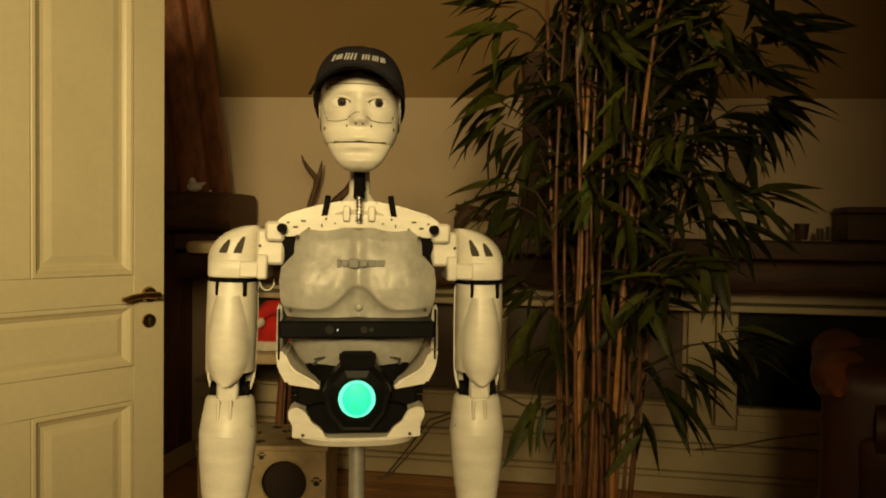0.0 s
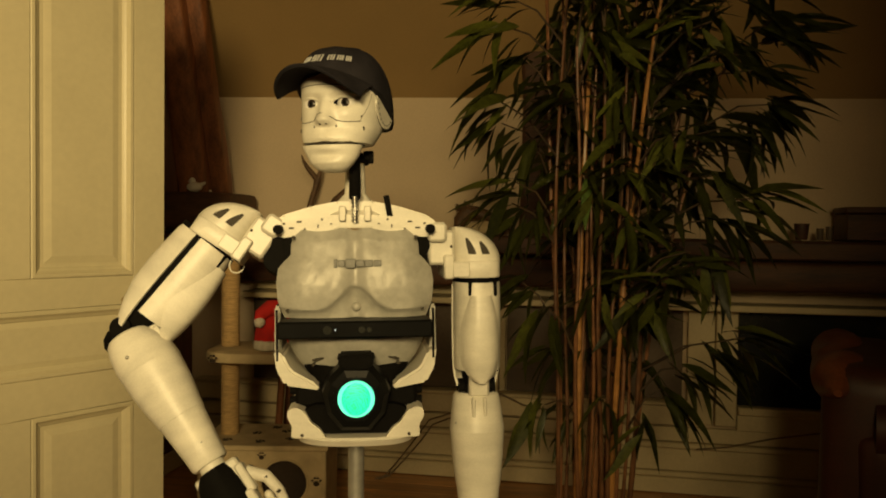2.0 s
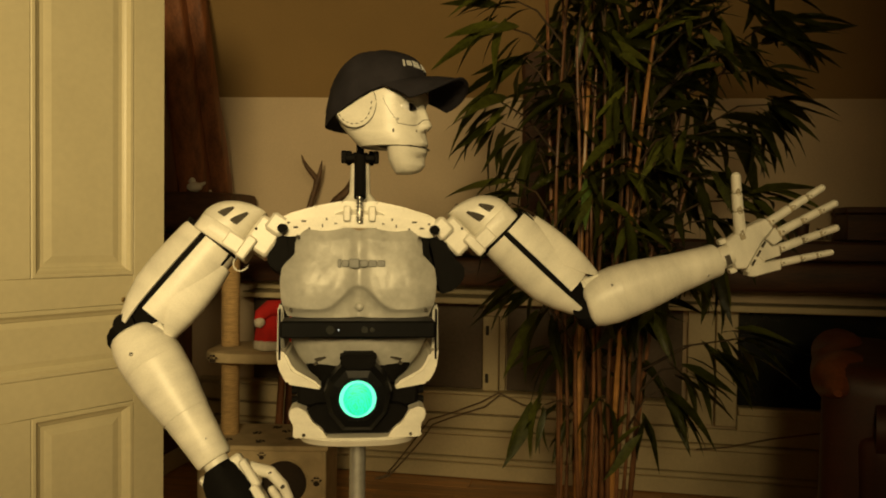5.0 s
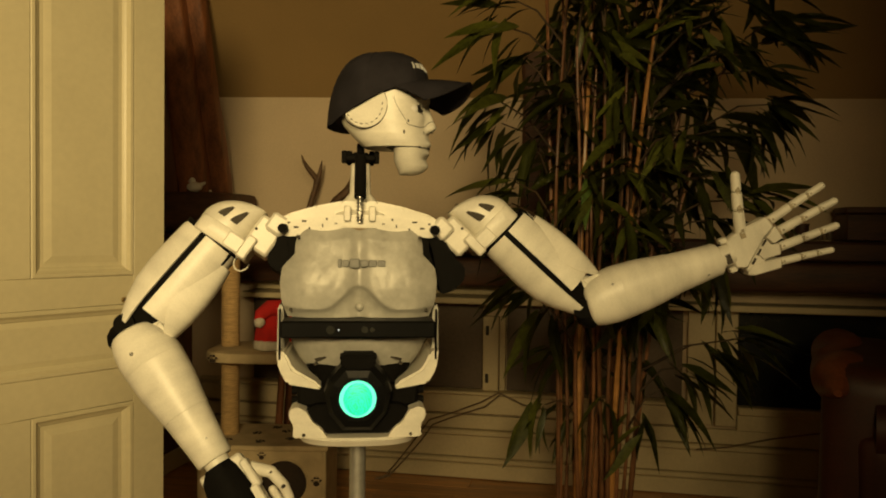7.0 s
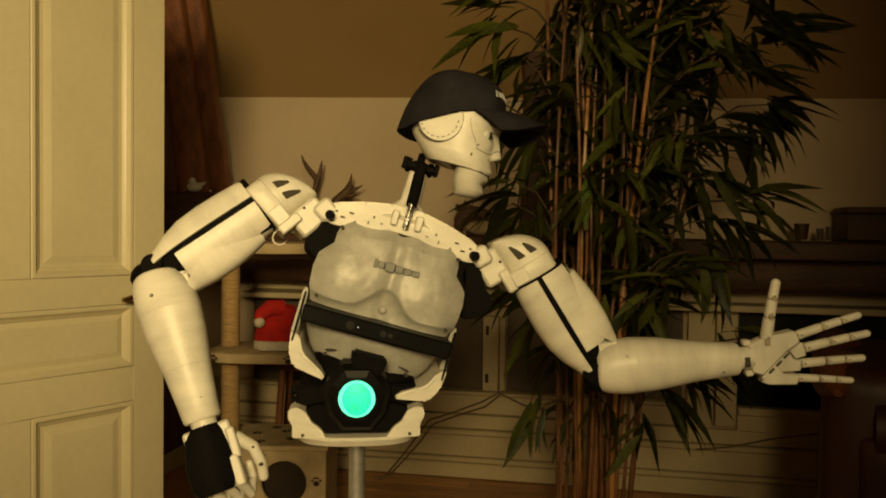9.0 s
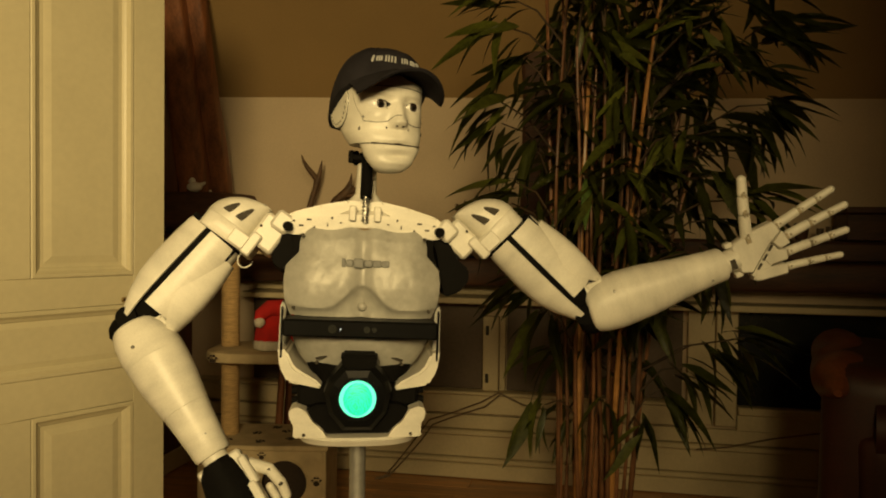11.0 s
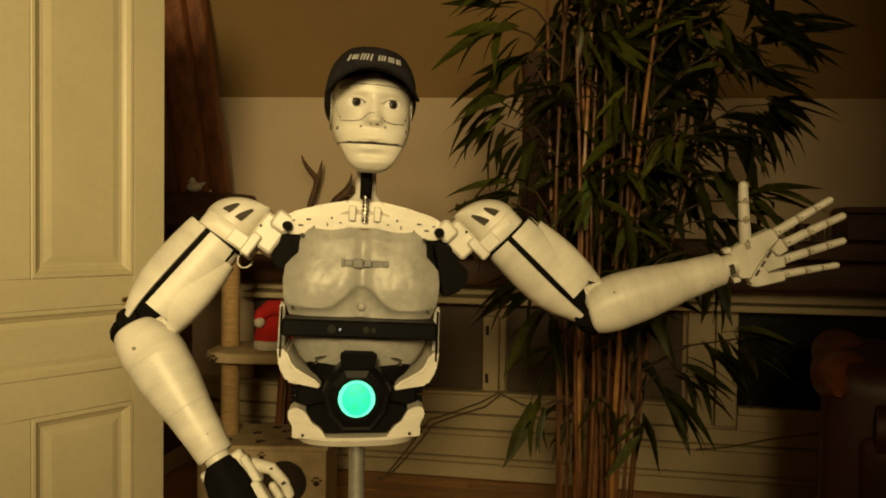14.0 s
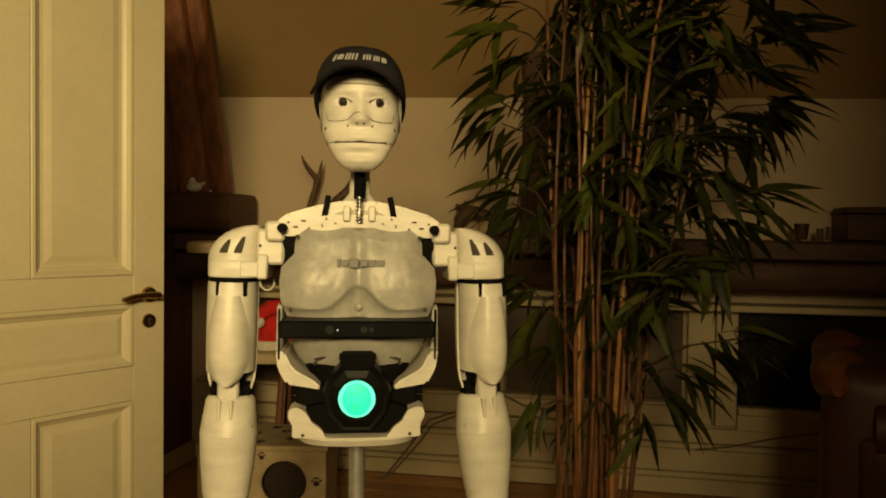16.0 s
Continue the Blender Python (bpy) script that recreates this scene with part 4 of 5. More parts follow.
# ---- panelled door, standing open ----
def door():
    free, hinge_dir = Vector((-0.764, 2.07, 0)), Vector((-0.615, -0.789, 0))
    ang = math.degrees(math.atan2(hinge_dir.y, hinge_dir.x))
    d = thing("door_1", "white panelled wooden door standing open, brass lever", "door", kind="structure", m=pose(free.x, free.y, 0.008, 0, 0, ang))
    # local x runs from the free edge to the hinges, y is the side away from the eye is minus
    W, H, TH = 0.83, 2.04, 0.042
    cols = ((0.088, 0.345), (0.485, 0.742))
    bands = ((0.20, 0.775, cols), (0.866, 1.028, ((0.088, 0.742),)), (1.103, 1.93, cols))
    def board(name, x0, x1, z0, z1):
        return part(name, box(B(), ((x0 + x1) / 2, 0, (z0 + z1) / 2), (x1 - x0, TH, z1 - z0), 0.0015), DOORPAINT, d)
    board("stile", 0.0, 0.088, 0, H)
    board("stile", 0.742, W, 0, H)
    for z0, z1 in ((0, 0.20), (0.775, 0.866), (1.028, 1.103), (1.93, H)):
        board("rail", 0.088, 0.742, z0, z1)
    board("mullion", 0.345, 0.485, 0.20, 0.775)
    board("mullion", 0.345, 0.485, 1.103, 1.93)
    for z0, z1, cc in bands:
        for x0, x1 in cc:
            part("panel", box(B(), ((x0 + x1) / 2, 0, (z0 + z1) / 2), (x1 - x0, 0.016, z1 - z0)), DOORPAINT, d)
            for side in (-1, 1):
                # moulding that steps down from the frame
                bm = B()
                lines = []
                for inset, y in ((0.0, 0.021), (0.003, 0.0235), (0.010, 0.0235), (0.017, 0.015), (0.022, 0.012), (0.026, 0.0082)):
                    lines.append([Vector((xx, side * y, zz)) for xx, zz in ((x0 + inset, z0 + inset), (x1 - inset, z0 + inset), (x1 - inset, z1 - inset), (x0 + inset, z1 - inset))])
                loft(bm, lines, caps=False)
                part("moulding", bm, DOORPAINT, d, smooth=False)
                bm = B()
                a, b = 0.040, 0.052
                if z1 - z0 < 0.2:
                    a, b = 0.030, 0.040
                lines = [[Vector((xx, side * y, zz)) for xx, zz in ((x0 + i, z0 + i), (x1 - i, z0 + i), (x1 - i, z1 - i), (x0 + i, z1 - i))] for i, y in ((a - 0.006, 0.0078), (a, 0.0095), (b, 0.0125))]
                loft(bm, lines, caps=True)
                part("raised_field", bm, DOORPAINT, d, smooth=False)
    for side in (1, -1):
        y = side * 0.021
        bm = B()
        rod(bm, (0.045, y, 1.049), (0.045, y + side * 0.007, 1.049), 0.022, 0.019, 28)
        rod(bm, (0.045, y, 1.049), (0.045, y + side * 0.045, 1.049), 0.0085, seg=16)
        pts = [(0.040, y + side * 0.043, 1.050), (0.060, y + side * 0.046, 1.051), (0.085, y + side * 0.045, 1.052), (0.115, y + side * 0.044, 1.049), (0.134, y + side * 0.042, 1.043), (0.142, y + side * 0.041, 1.045)]
        pipe(bm, pts, [0.009, 0.0088, 0.0078, 0.0075, 0.0075, 0.006], 12)
        part("lever", bm, BRASS, d, "worn brass lever")
        bm = B()
        rod(bm, (0.045, y, 0.980), (0.045, y + side * 0.004, 0.980), 0.0195, 0.018, 28)
        rose = part("keyhole_plate", bm, BRASS, d, "brass keyhole rose")
        bm = B()
        rod(bm, (0.045, y, 0.984), (0.045, y + side * 0.0052, 0.984), 0.004, seg=12)
        box(bm, (0.045, y + side * 0.0022, 0.976), (0.004, 0.006, 0.014))
        part("keyhole", bm, SEAM, rose)
    bm = box(B(), (-0.0008, 0, 1.02), (0.002, 0.02, 0.2))
    part("lock_plate", bm, BRASS, d)
    for z in (0.25, 1.8):
        part("hinge", rod(B(), (W + 0.004, 0.0, z - 0.05), (W + 0.004, 0.0, z + 0.05), 0.009), BRASS, d)


door()


# ---- built-in along the back wall ----
def wall_thing(name, label, category, x=0.0, z=0.0, y=0.0, kind="", rz=0.0, group=""):
    return thing(name, label, category, kind=kind, group=group, m=ROOM @ pose(x, y, z, 0, 0, rz))


def block(name, x0, x1, y0, y1, z0, z1, mat, parent, bevel=0.003, label="", wobble=0.0):
    bm = box(B(), ((x0 + x1) / 2, (y0 + y1) / 2, (z0 + z1) / 2), (x1 - x0, y1 - y0, z1 - z0), bevel)
    return part(name, bm, mat, parent, label)


def rough_timber(name, a, b, w, d, mat, parent, seed):
    """A hewn beam from a to b with uneven faces."""
    rnd = random.Random(seed)
    a, b = Vector(a), Vector(b)
    q = (b - a).to_track_quat("Z", "Y").to_matrix()
    L = (b - a).length
    n = max(6, int(L / 0.08))
    rings = []
    for i in range(n + 1):
        t = i / n
        dx, dy, k = 0.006 * math.sin(5 * t + seed) + rnd.uniform(-0.002, 0.002), 0.006 * math.cos(4 * t + seed), 1 + rnd.uniform(-0.02, 0.02)
        rings.append([a + (b - a) * t + q @ (p + Vector((dx, dy, 0))) for p in ring(0, 0, 0, w / 2 * k, d / 2 * k, 20, 7)])
    return part(name, loft(B(), rings), mat, parent)


dado = wall_thing("wainscot", "white painted boarded dado along the knee wall", "wainscot", kind="structure")
block("baseboard", -1.3, 2.9, -0.030, -0.001, 0.0, 0.075, TRIMPAINT, dado, 0.006)
block("base_cap", -1.3, 2.9, -0.036, -0.001, 0.078, 0.105, TRIMPAINT, dado, 0.008)
block("lower_board", -1.3, 2.9, -0.018, -0.001, 0.108, 0.214, TRIMPAINT, dado)
block("middle_cap", -1.3, 2.9, -0.048, -0.001, 0.218, 0.246, TRIMPAINT, dado, 0.008)
block("middle_board", -1.3, 2.9, -0.028, -0.001, 0.250, 0.318, TRIMPAINT, dado)
block("ledge_board", -1.3, 1.17, -0.055, -0.001, 0.332, 0.425, TRIMPAINT, dado, 0.005)
block("ledge", -1.3, 1.17, -0.085, -0.001, 0.428, 0.446, TRIMPAINT, dado, 0.006)
cup = wall_thing("low_cupboard", "brown panelled cupboard front with a white upright", "cupboard", kind="structure")
for x0, x1 in ((-1.0, -0.395), (-0.39, 0.21), (0.33, 0.742), (0.748, 1.16)):
    block("panel", x0, x1, -0.020, -0.001, 0.449, 0.880, PANEL, cup, 0.004)
post = block("upright", 0.214, 0.292, -0.050, -0.001, 0.448, 0.815, TRIMPAINT, cup, 0.004, "white painted upright")
block("upright_edge", 0.295, 0.325, -0.040, -0.001, 0.448, 0.815, TRIMPAINT, cup, 0.004)
for z in (0.51, 0.745):
    part("hinge", box(B(), (0.236, -0.054, z), (0.016, 0.008, 0.045), 0.003), SEAM, cup, "dark hinge")
shelf = wall_thing("wall_shelf", "pale painted shelf board along the knee wall", "shelf", kind="structure")
block("board", -1.0, 2.9, -0.18, -0.001, 0.884, 0.915, TRIMPAINT, shelf, 0.005)
block("back_strip", -1.0, 1.1, -0.030, -0.001, 0.918, 0.975, TRIMPAINT, shelf, 0.004)
right = wall_thing("glazed_cabinet", "dim white cabinet with dark glass front", "cabinet", kind="structure")
block("side_panel", 1.18, 1.30, -0.05, -0.001, 0.34, 0.880, TRIMPAINT, right)
block("stile", 1.304, 1.40, -0.065, -0.001, 0.34, 0.880, TRIMPAINT, right, 0.005)
block("dark_pane", 1.404, 2.75, -0.045, -0.001, 0.44, 0.880, DARKGLASS, right, 0.002, "dark glass pane")
block("sill", 1.404, 2.75, -0.085, -0.001, 0.40, 0.436, TRIMPAINT, right, 0.006)
block("front_board", 1.404, 2.75, -0.055, -0.001, 0.322, 0.396, TRIMPAINT, right)
mantle = wall_thing("timber_beam", "dark hewn timber beam running along the wall", "beam", kind="structure")
rough_timber("lower_timber", (-1.3, -0.145, 1.045), (2.95, -0.145, 1.045), 0.28, 0.135, DARKWOOD, mantle, 3)
rough_timber("upper_timber", (-1.3, -0.135, 1.162), (2.95, -0.135, 1.162), 0.30, 0.09, DARKWOOD, mantle, 5)
prop = wall_thing("timber_post", "dark vertical timber post rising to the ceiling", "post", kind="structure")
rough_timber("post", (0.475, -0.10, 1.205), (0.475, -0.10, 2.08), 0.16, 0.16, DARKWOOD, prop, 8)
brace = wall_thing("slanting_brace", "red-brown hewn timber brace leaning under the roof", "beam", kind="structure")
rough_timber("brace", (-1.182, -0.27, 1.393), (-1.130, -0.73, 2.60), 0.135, 0.13, TIMBER, brace, 11)
rough_timber("rear_brace", (-1.125, -0.17, 1.393), (-1.050, -0.64, 2.52), 0.12, 0.10, TIMBER, brace, 14)
stub = wall_thing("timber_stub", "dark timber block below the brace", "beam", kind="structure")
rough_timber("stub", (-1.34, -0.24, 1.307), (-0.955, -0.24, 1.307), 0.30, 0.19, DARKWOOD, stub, 17)

# boards of the side wall
side = wall_thing("boarding", "dark red-brown upright wall boards", "boarding", kind="structure")
first = None
for i in range(16):
    m = pose(-1.352, -0.10 - 0.142 * i, 1.25)
    if first is None:
        first = part("board", box(B(), (0, 0, 0), (0.014, 0.136, 2.46), 0.004), BOARDS, side, smooth=False)
        first.matrix_basis = m
    else:
        again(first, "board", side, m)
block("skirting", -1.345, -1.328, -2.4, -0.02, 0.0, 0.10, TRIMPAINT, side, 0.004, "pale skirting board")


# ---- small things on the beam ----
def antlers():
    t = wall_thing("antler", "dark brown roe antler on a carved base", "antler", -0.60, 1.212, -0.17)
    bm = B()
    pipe(bm, [(-0.060, 0, 0.01), (-0.046, 0, 0.10), (-0.030, 0, 0.165), (-0.010, 0, 0.225), (0.0, 0, 0.268)], [0.018, 0.016, 0.014, 0.014, 0.016], 12)
    pipe(bm, [(0.0, 0, 0.258), (-0.024, 0, 0.290), (-0.052, -0.005, 0.322), (-0.070, -0.008, 0.352), (-0.082, -0.008, 0.384)], [0.014, 0.013, 0.011, 0.008, 0.002], 12)
    pipe(bm, [(0.0, 0, 0.262), (0.010, 0, 0.290), (0.016, 0, 0.322), (0.022, 0, 0.358)], [0.013, 0.011, 0.008, 0.002], 12)
    part("beam_left", bm, ANTLER, t)
    bm = B()
    pipe(bm, [(0.02, 0.0, 0.03), (0.06, -0.01, 0.10), (0.10, -0.01, 0.16), (0.15, -0.01, 0.20), (0.178, -0.01, 0.235)], [0.018, 0.02, 0.021, 0.022, 0.014], 10)
    pipe(bm, [(0.15, -0.01, 0.20), (0.172, -0.01, 0.25), (0.178, -0.01, 0.292)], [0.02, 0.010, 0.002], 8)
    pipe(bm, [(0.15, -0.01, 0.20), (0.195, -0.01, 0.215), (0.235, -0.01, 0.235)], [0.018, 0.009, 0.002], 8)
    pipe(bm, [(0.14, -0.01, 0.19), (0.18, -0.01, 0.185), (0.205, -0.01, 0.19)], [0.016, 0.008, 0.003], 8)
    part("beam_right", bm, ANTLER, t)
    bm = ball(B(), (0.005, 0, 0.018), (0.05, 0.04, 0.022))
    part("skull_plate", bm, ANTLER, t)


def carving():
    t = wall_thing("root_carving", "dark carved root with pale body, resting on the beam", "carving", 0.21, 1.212, -0.16)
    rnd = random.Random(4)
    bm = B()
    pipe(bm, [(-0.11, 0, 0.02), (-0.10, 0, 0.07), (-0.06, 0, 0.115), (-0.01, 0, 0.105), (0.05, 0, 0.085), (0.11, 0, 0.07), (0.16, 0, 0.02)], [0.02, 0.032, 0.034, 0.03, 0.026, 0.022, 0.012], 12)
    part("root", bm, ANTLER, t)
    for i in range(9):
        a = rnd.uniform(-0.6, 3.4)
        p = Vector((-0.075, -0.01, 0.12))
        e = p + Vector((0.055 * math.cos(a), rnd.uniform(-0.02, 0.02), 0.045 * math.sin(a)))
        part("root_spike", rod(B(), p, e, 0.016, 0.002, 8), ANTLER, t)
    bm = ball(B(), (0.03, -0.005, 0.035), (0.105, 0.035, 0.036))
    part("pale_body", bm, PLUSH, t, "pale tan body")


def figurine():
    t = wall_thing("figurine", "small white ceramic bird on the timber block", "figurine", -1.15, 1.403, -0.365)
    bm = B()
    ball(bm, (0, 0, 0.024), (0.040, 0.026, 0.024))
    ball(bm, (-0.012, 0, 0.052), (0.016, 0.014, 0.018))
    rod(bm, (0.025, 0, 0.03), (0.056, 0, 0.045), 0.013, 0.006)
    rod(bm, (-0.022, 0, 0.054), (-0.036, 0, 0.050), 0.006, 0.001)
    part("body", bm, CERAMIC, t)
    bm = ball(B(), (0.075, 0.01, 0.0055), (0.007, 0.006, 0.006), u=10, v=6)
    part("egg", bm, CERAMIC, t)


def cups():
    t = wall_thing("dark_cup", "small dark brown cup on the beam", "cup", 1.62, 1.212, -0.22)
    bm = B()
    loft(bm, [ring(0, 0, z, r, r, 20) for z, r in ((0.0, 0.022), (0.004, 0.025), (0.066, 0.031), (0.07, 0.0305), (0.066, 0.028), (0.01, 0.022))])
    part("wall", bm, DARKWOOD, t)
    for k, (x, h) in enumerate(((1.70, 0.05), (1.738, 0.058))):
        t = wall_thing("small_glass", "small dim glass on the beam", "glass", x, 1.212, -0.2, group="glasses on the beam")
        bm = loft(B(), [ring(0, 0, z, r, r, 16) for z, r in ((0, 0.012), (0.003, 0.013), (h, 0.015), (h, 0.0138), (0.008, 0.011))])
        part("bowl", bm, PANEL, t)
    t = wall_thing("dark_box", "dark brown wooden box on the beam", "box", 1.93, 1.212, -0.17)
    block("body", -0.14, 0.14, -0.09, 0.09, 0.0, 0.112, DARKWOOD, t, 0.004)
    block("lid", -0.146, 0.146, -0.096, 0.096, 0.114, 0.142, DARKWOOD, t, 0.006)


antlers(), carving(), figurine(), cups()


# ---- cat tree ----
def paw(bm, c, u, v, nrm, k):
    """A paw print: one pad and four toes, laid on a surface."""
    c, u, v, nrm = Vector(c), Vector(u), Vector(v), Vector(nrm)
    m = Matrix((u, v, nrm)).transposed().to_4x4()
    for du, dv, r in ((0, -0.3, 0.62), (-0.75, 0.25, 0.27), (-0.28, 0.72, 0.28), (0.28, 0.72, 0.28), (0.75, 0.25, 0.27)):
        ball(bm, c + u * du * k + v * dv * k, (r * k, r * k * 0.85, 0.0022), m, 10, 6)


def cat_tree():
    t = thing("cat_tree", "beige plush cat tree with paw prints and sisal post", "cat tree", (-0.667, 2.99, 0))
    # house with a round hole
    x0, x1, y0, y1, H = -0.24, 0.24, -0.15, 0.16, 0.405
    hx, hz, hr = 0.085, 0.285, 0.088
    bm = B()
    n = 48
    outer, inner = [], []
    for i in range(n):
        a = 2 * math.pi * (i + 0.5) / n
        c, s = math.cos(a), math.sin(a)
        inner.append((hx + hr * c, hz + hr * s))
        lim = min((x1 - hx) / c if c > 0 else (x0 - hx) / c, (H - hz) / s if s > 0 else (0 - hz) / s)
        outer.append((hx + lim * c, hz + lim * s))
    vo, vi = [bm.verts.new((x, y0, z)) for x, z in outer], [bm.verts.new((x, y0, z)) for x, z in inner]
    vb = [bm.verts.new((x, y0 + 0.02, z)) for x, z in inner]
    for i in range(n):
        j = (i + 1) % n
        bm.faces.new((vo[i], vo[j], vi[j], vi[i]))
        bm.faces.new((vi[i], vi[j], vb[j], vb[i]))
    for c, s in (((x0 + 0.008, 0, H / 2), (0.016, y1 - y0 - 0.004, H)), ((x1 - 0.008, 0, H / 2), (0.016, y1 - y0 - 0.004, H)),
                 ((0, y1 - 0.008, H / 2), (x1 - x0 - 0.034, 0.016, H)), ((0, (y0 + y1) / 2, H + 0.010), (x1 - x0 + 0.016, y1 - y0 + 0.016, 0.020))):
        box(bm, c, s, 0.004)
    part("house", bm, PLUSH, t, "beige plush house with a round hole")
    bm = B()
    pipe(bm, [(hx + hr * math.cos(2 * math.pi * i / 32), y0 - 0.001, hz + hr * math.sin(2 * math.pi * i / 32)) for i in range(33)], 0.005, 8)
    part("hole_rim", bm, PLUSH, t)
    # dark sheet close behind the hole stands for the shade inside the house
    part("house_shade_sheet", box(B(), (0, y0 + 0.07, H / 2), (x1 - x0 - 0.04, 0.01, H - 0.02)), PAW_AND_SHADE, t, "dark sheet standing in for the shade inside")
    part("house_floor", box(B(), (0, 0, 0.012), (x1 - x0 - 0.04, y1 - y0 - 0.04, 0.02)), PAW_AND_SHADE, t)
    for px, pz, k in ((-0.17, 0.33, 0.020), (-0.09, 0.20, 0.020), (-0.19, 0.17, 0.020), (0.0, 0.385, 0.016), (0.205, 0.29, 0.020), (0.20, 0.13, 0.020), (0.05, 0.12, 0.02), (-0.04, 0.34, 0.014)):
        bm = B()
        paw(bm, (px, y0 - 0.001, pz), (1, 0, 0), (0, 0, 1), (0, -1, 0), k)
        part("paw_print", bm, PAW_AND_SHADE, t)
    rnd = random.Random(2)
    for px, py in ((-0.15, -0.08), (-0.02, -0.1), (0.09, -0.06), (0.19, -0.09), (-0.06, 0.02), (0.05, 0.05), (0.16, 0.04), (-0.18, 0.06), (0.0, 0.11), (0.12, 0.12)):
        bm = B()
        a = rnd.uniform(0, 6.28)
        paw(bm, (px, py, H + 0.021), (math.cos(a), math.sin(a), 0), (-math.sin(a), math.cos(a), 0), (0, 0, 1), 0.021)
        part("paw_print", bm, PAW_AND_SHADE, t)
    # posts and platforms
    for z0, z1 in ((H + 0.02, 0.728), (0.772, 1.135)):
        bm = B()
        turns = int((z1 - z0) / 0.008)
        rings = []
        for i in range(turns * 2 + 1):
            rings.append(ring(-0.165, 0.02, z0 + (z1 - z0) * i / (turns * 2), 0.036 - 0.0016 * (i % 2), 0.036 - 0.0016 * (i % 2), 20))
        part("post", loft(bm, rings), SISAL, t, "sisal-wound post")
    bm = loft(B(), [ring(0.015, 0.0, z, rx, ry, 40, 3.5) for z, rx, ry in ((0.728, 0.235, 0.15), (0.732, 0.247, 0.162), (0.750, 0.252, 0.167), (0.766, 0.247, 0.162), (0.771, 0.235, 0.15))])
    part("middle_platform", bm, PLUSH, t, "plush-covered platform")
    for px in (-0.18, 0.10):
        bm = B()
        paw(bm, (px, -0.167, 0.748), (1, 0, 0), (0, 0, 1), (0, -1, 0), 0.018)
        part("paw_print", bm, PAW_AND_SHADE, t)
    bm = loft(B(), [ring(-0.08, 0.03, z, rx, ry, 40, 3.0) for z, rx, ry in ((1.135, 0.23, 0.13), (1.139, 0.246, 0.146), (1.158, 0.252, 0.152), (1.176, 0.246, 0.146), (1.181, 0.23, 0.13))])
    part("top_platform", bm, PLUSH, t, "plush-covered top platform")
    return t


cat_tree()


def santa_hat():
    t = thing("santa_hat", "red felt hat with white fur trim on the platform", "hat", (-0.628, 2.93, 0.771))
    bm = B()
    loft(bm, [ring(0, 0, 0.035, 0.086, 0.07, 32, 2.3), ring(0, 0, 0.07, 0.083, 0.066, 32), ring(0.004, 0, 0.12, 0.078, 0.06, 32), ring(0.01, 0, 0.155, 0.066, 0.048, 32), ring(0.018, 0, 0.17, 0.04, 0.03, 32), ring(0.02, 0, 0.173, 0.012, 0.01, 32)])
    for v in bm.verts:
        v.co += 0.006 * noise.noise_vector(v.co * 22)
    part("crown", bm, RED, t, "red felt crown")
    bm = B()
    pipe(bm, [(0.02, -0.03, 0.16), (-0.02, -0.062, 0.165), (-0.05, -0.075, 0.14), (-0.058, -0.078, 0.12)], [0.035, 0.03, 0.024, 0.016], 14)
    part("tip", bm, RED, t)
    bm = B()
    loft(bm, [ring(0, 0, z, 0.088 + r, 0.072 + r, 40, 2.3) for z, r in ((0.002, -0.006), (0.006, 0.002), (0.02, 0.005), (0.036, 0.002), (0.041, -0.006))])
    for v in bm.verts:
        v.co += 0.003 * noise.noise_vector(v.co * 70)
    part("trim", bm, FUR, t, "white fur trim")
    bm = B()
    bmesh.ops.create_icosphere(bm, subdivisions=3, radius=0.021, matrix=Matrix.Translation((-0.052, -0.082, 0.115)))
    for v in bm.verts:
        v.co += 0.004 * noise.noise_vector(v.co * 90)
    part("pompom", bm, FUR, t, "white fur pompom")


santa_hat()


def stool():
    t = thing("wooden_stool", "small dark red-brown wooden stool", "stool", (-0.63, 3.52, 0))
    part("seat", loft(B(), [ring(0, 0, z, r, r, 32) for z, r in ((0.60, 0.13), (0.604, 0.138), (0.622, 0.138), (0.626, 0.13))]), TIMBER, t)
    for sx, sy in ((-1, -1), (1, -1), (-1, 1), (1, 1)):
        part("leg", rod(B(), (sx * 0.085, sy * 0.085, 0.60), (sx * 0.115, sy * 0.115, 0.0), 0.015, 0.02), TIMBER, t)
    for sy in (-1, 1):
        part("rung", rod(B(), (-0.105, sy * 0.105, 0.2), (0.105, sy * 0.105, 0.2), 0.011), TIMBER, t)


stool()


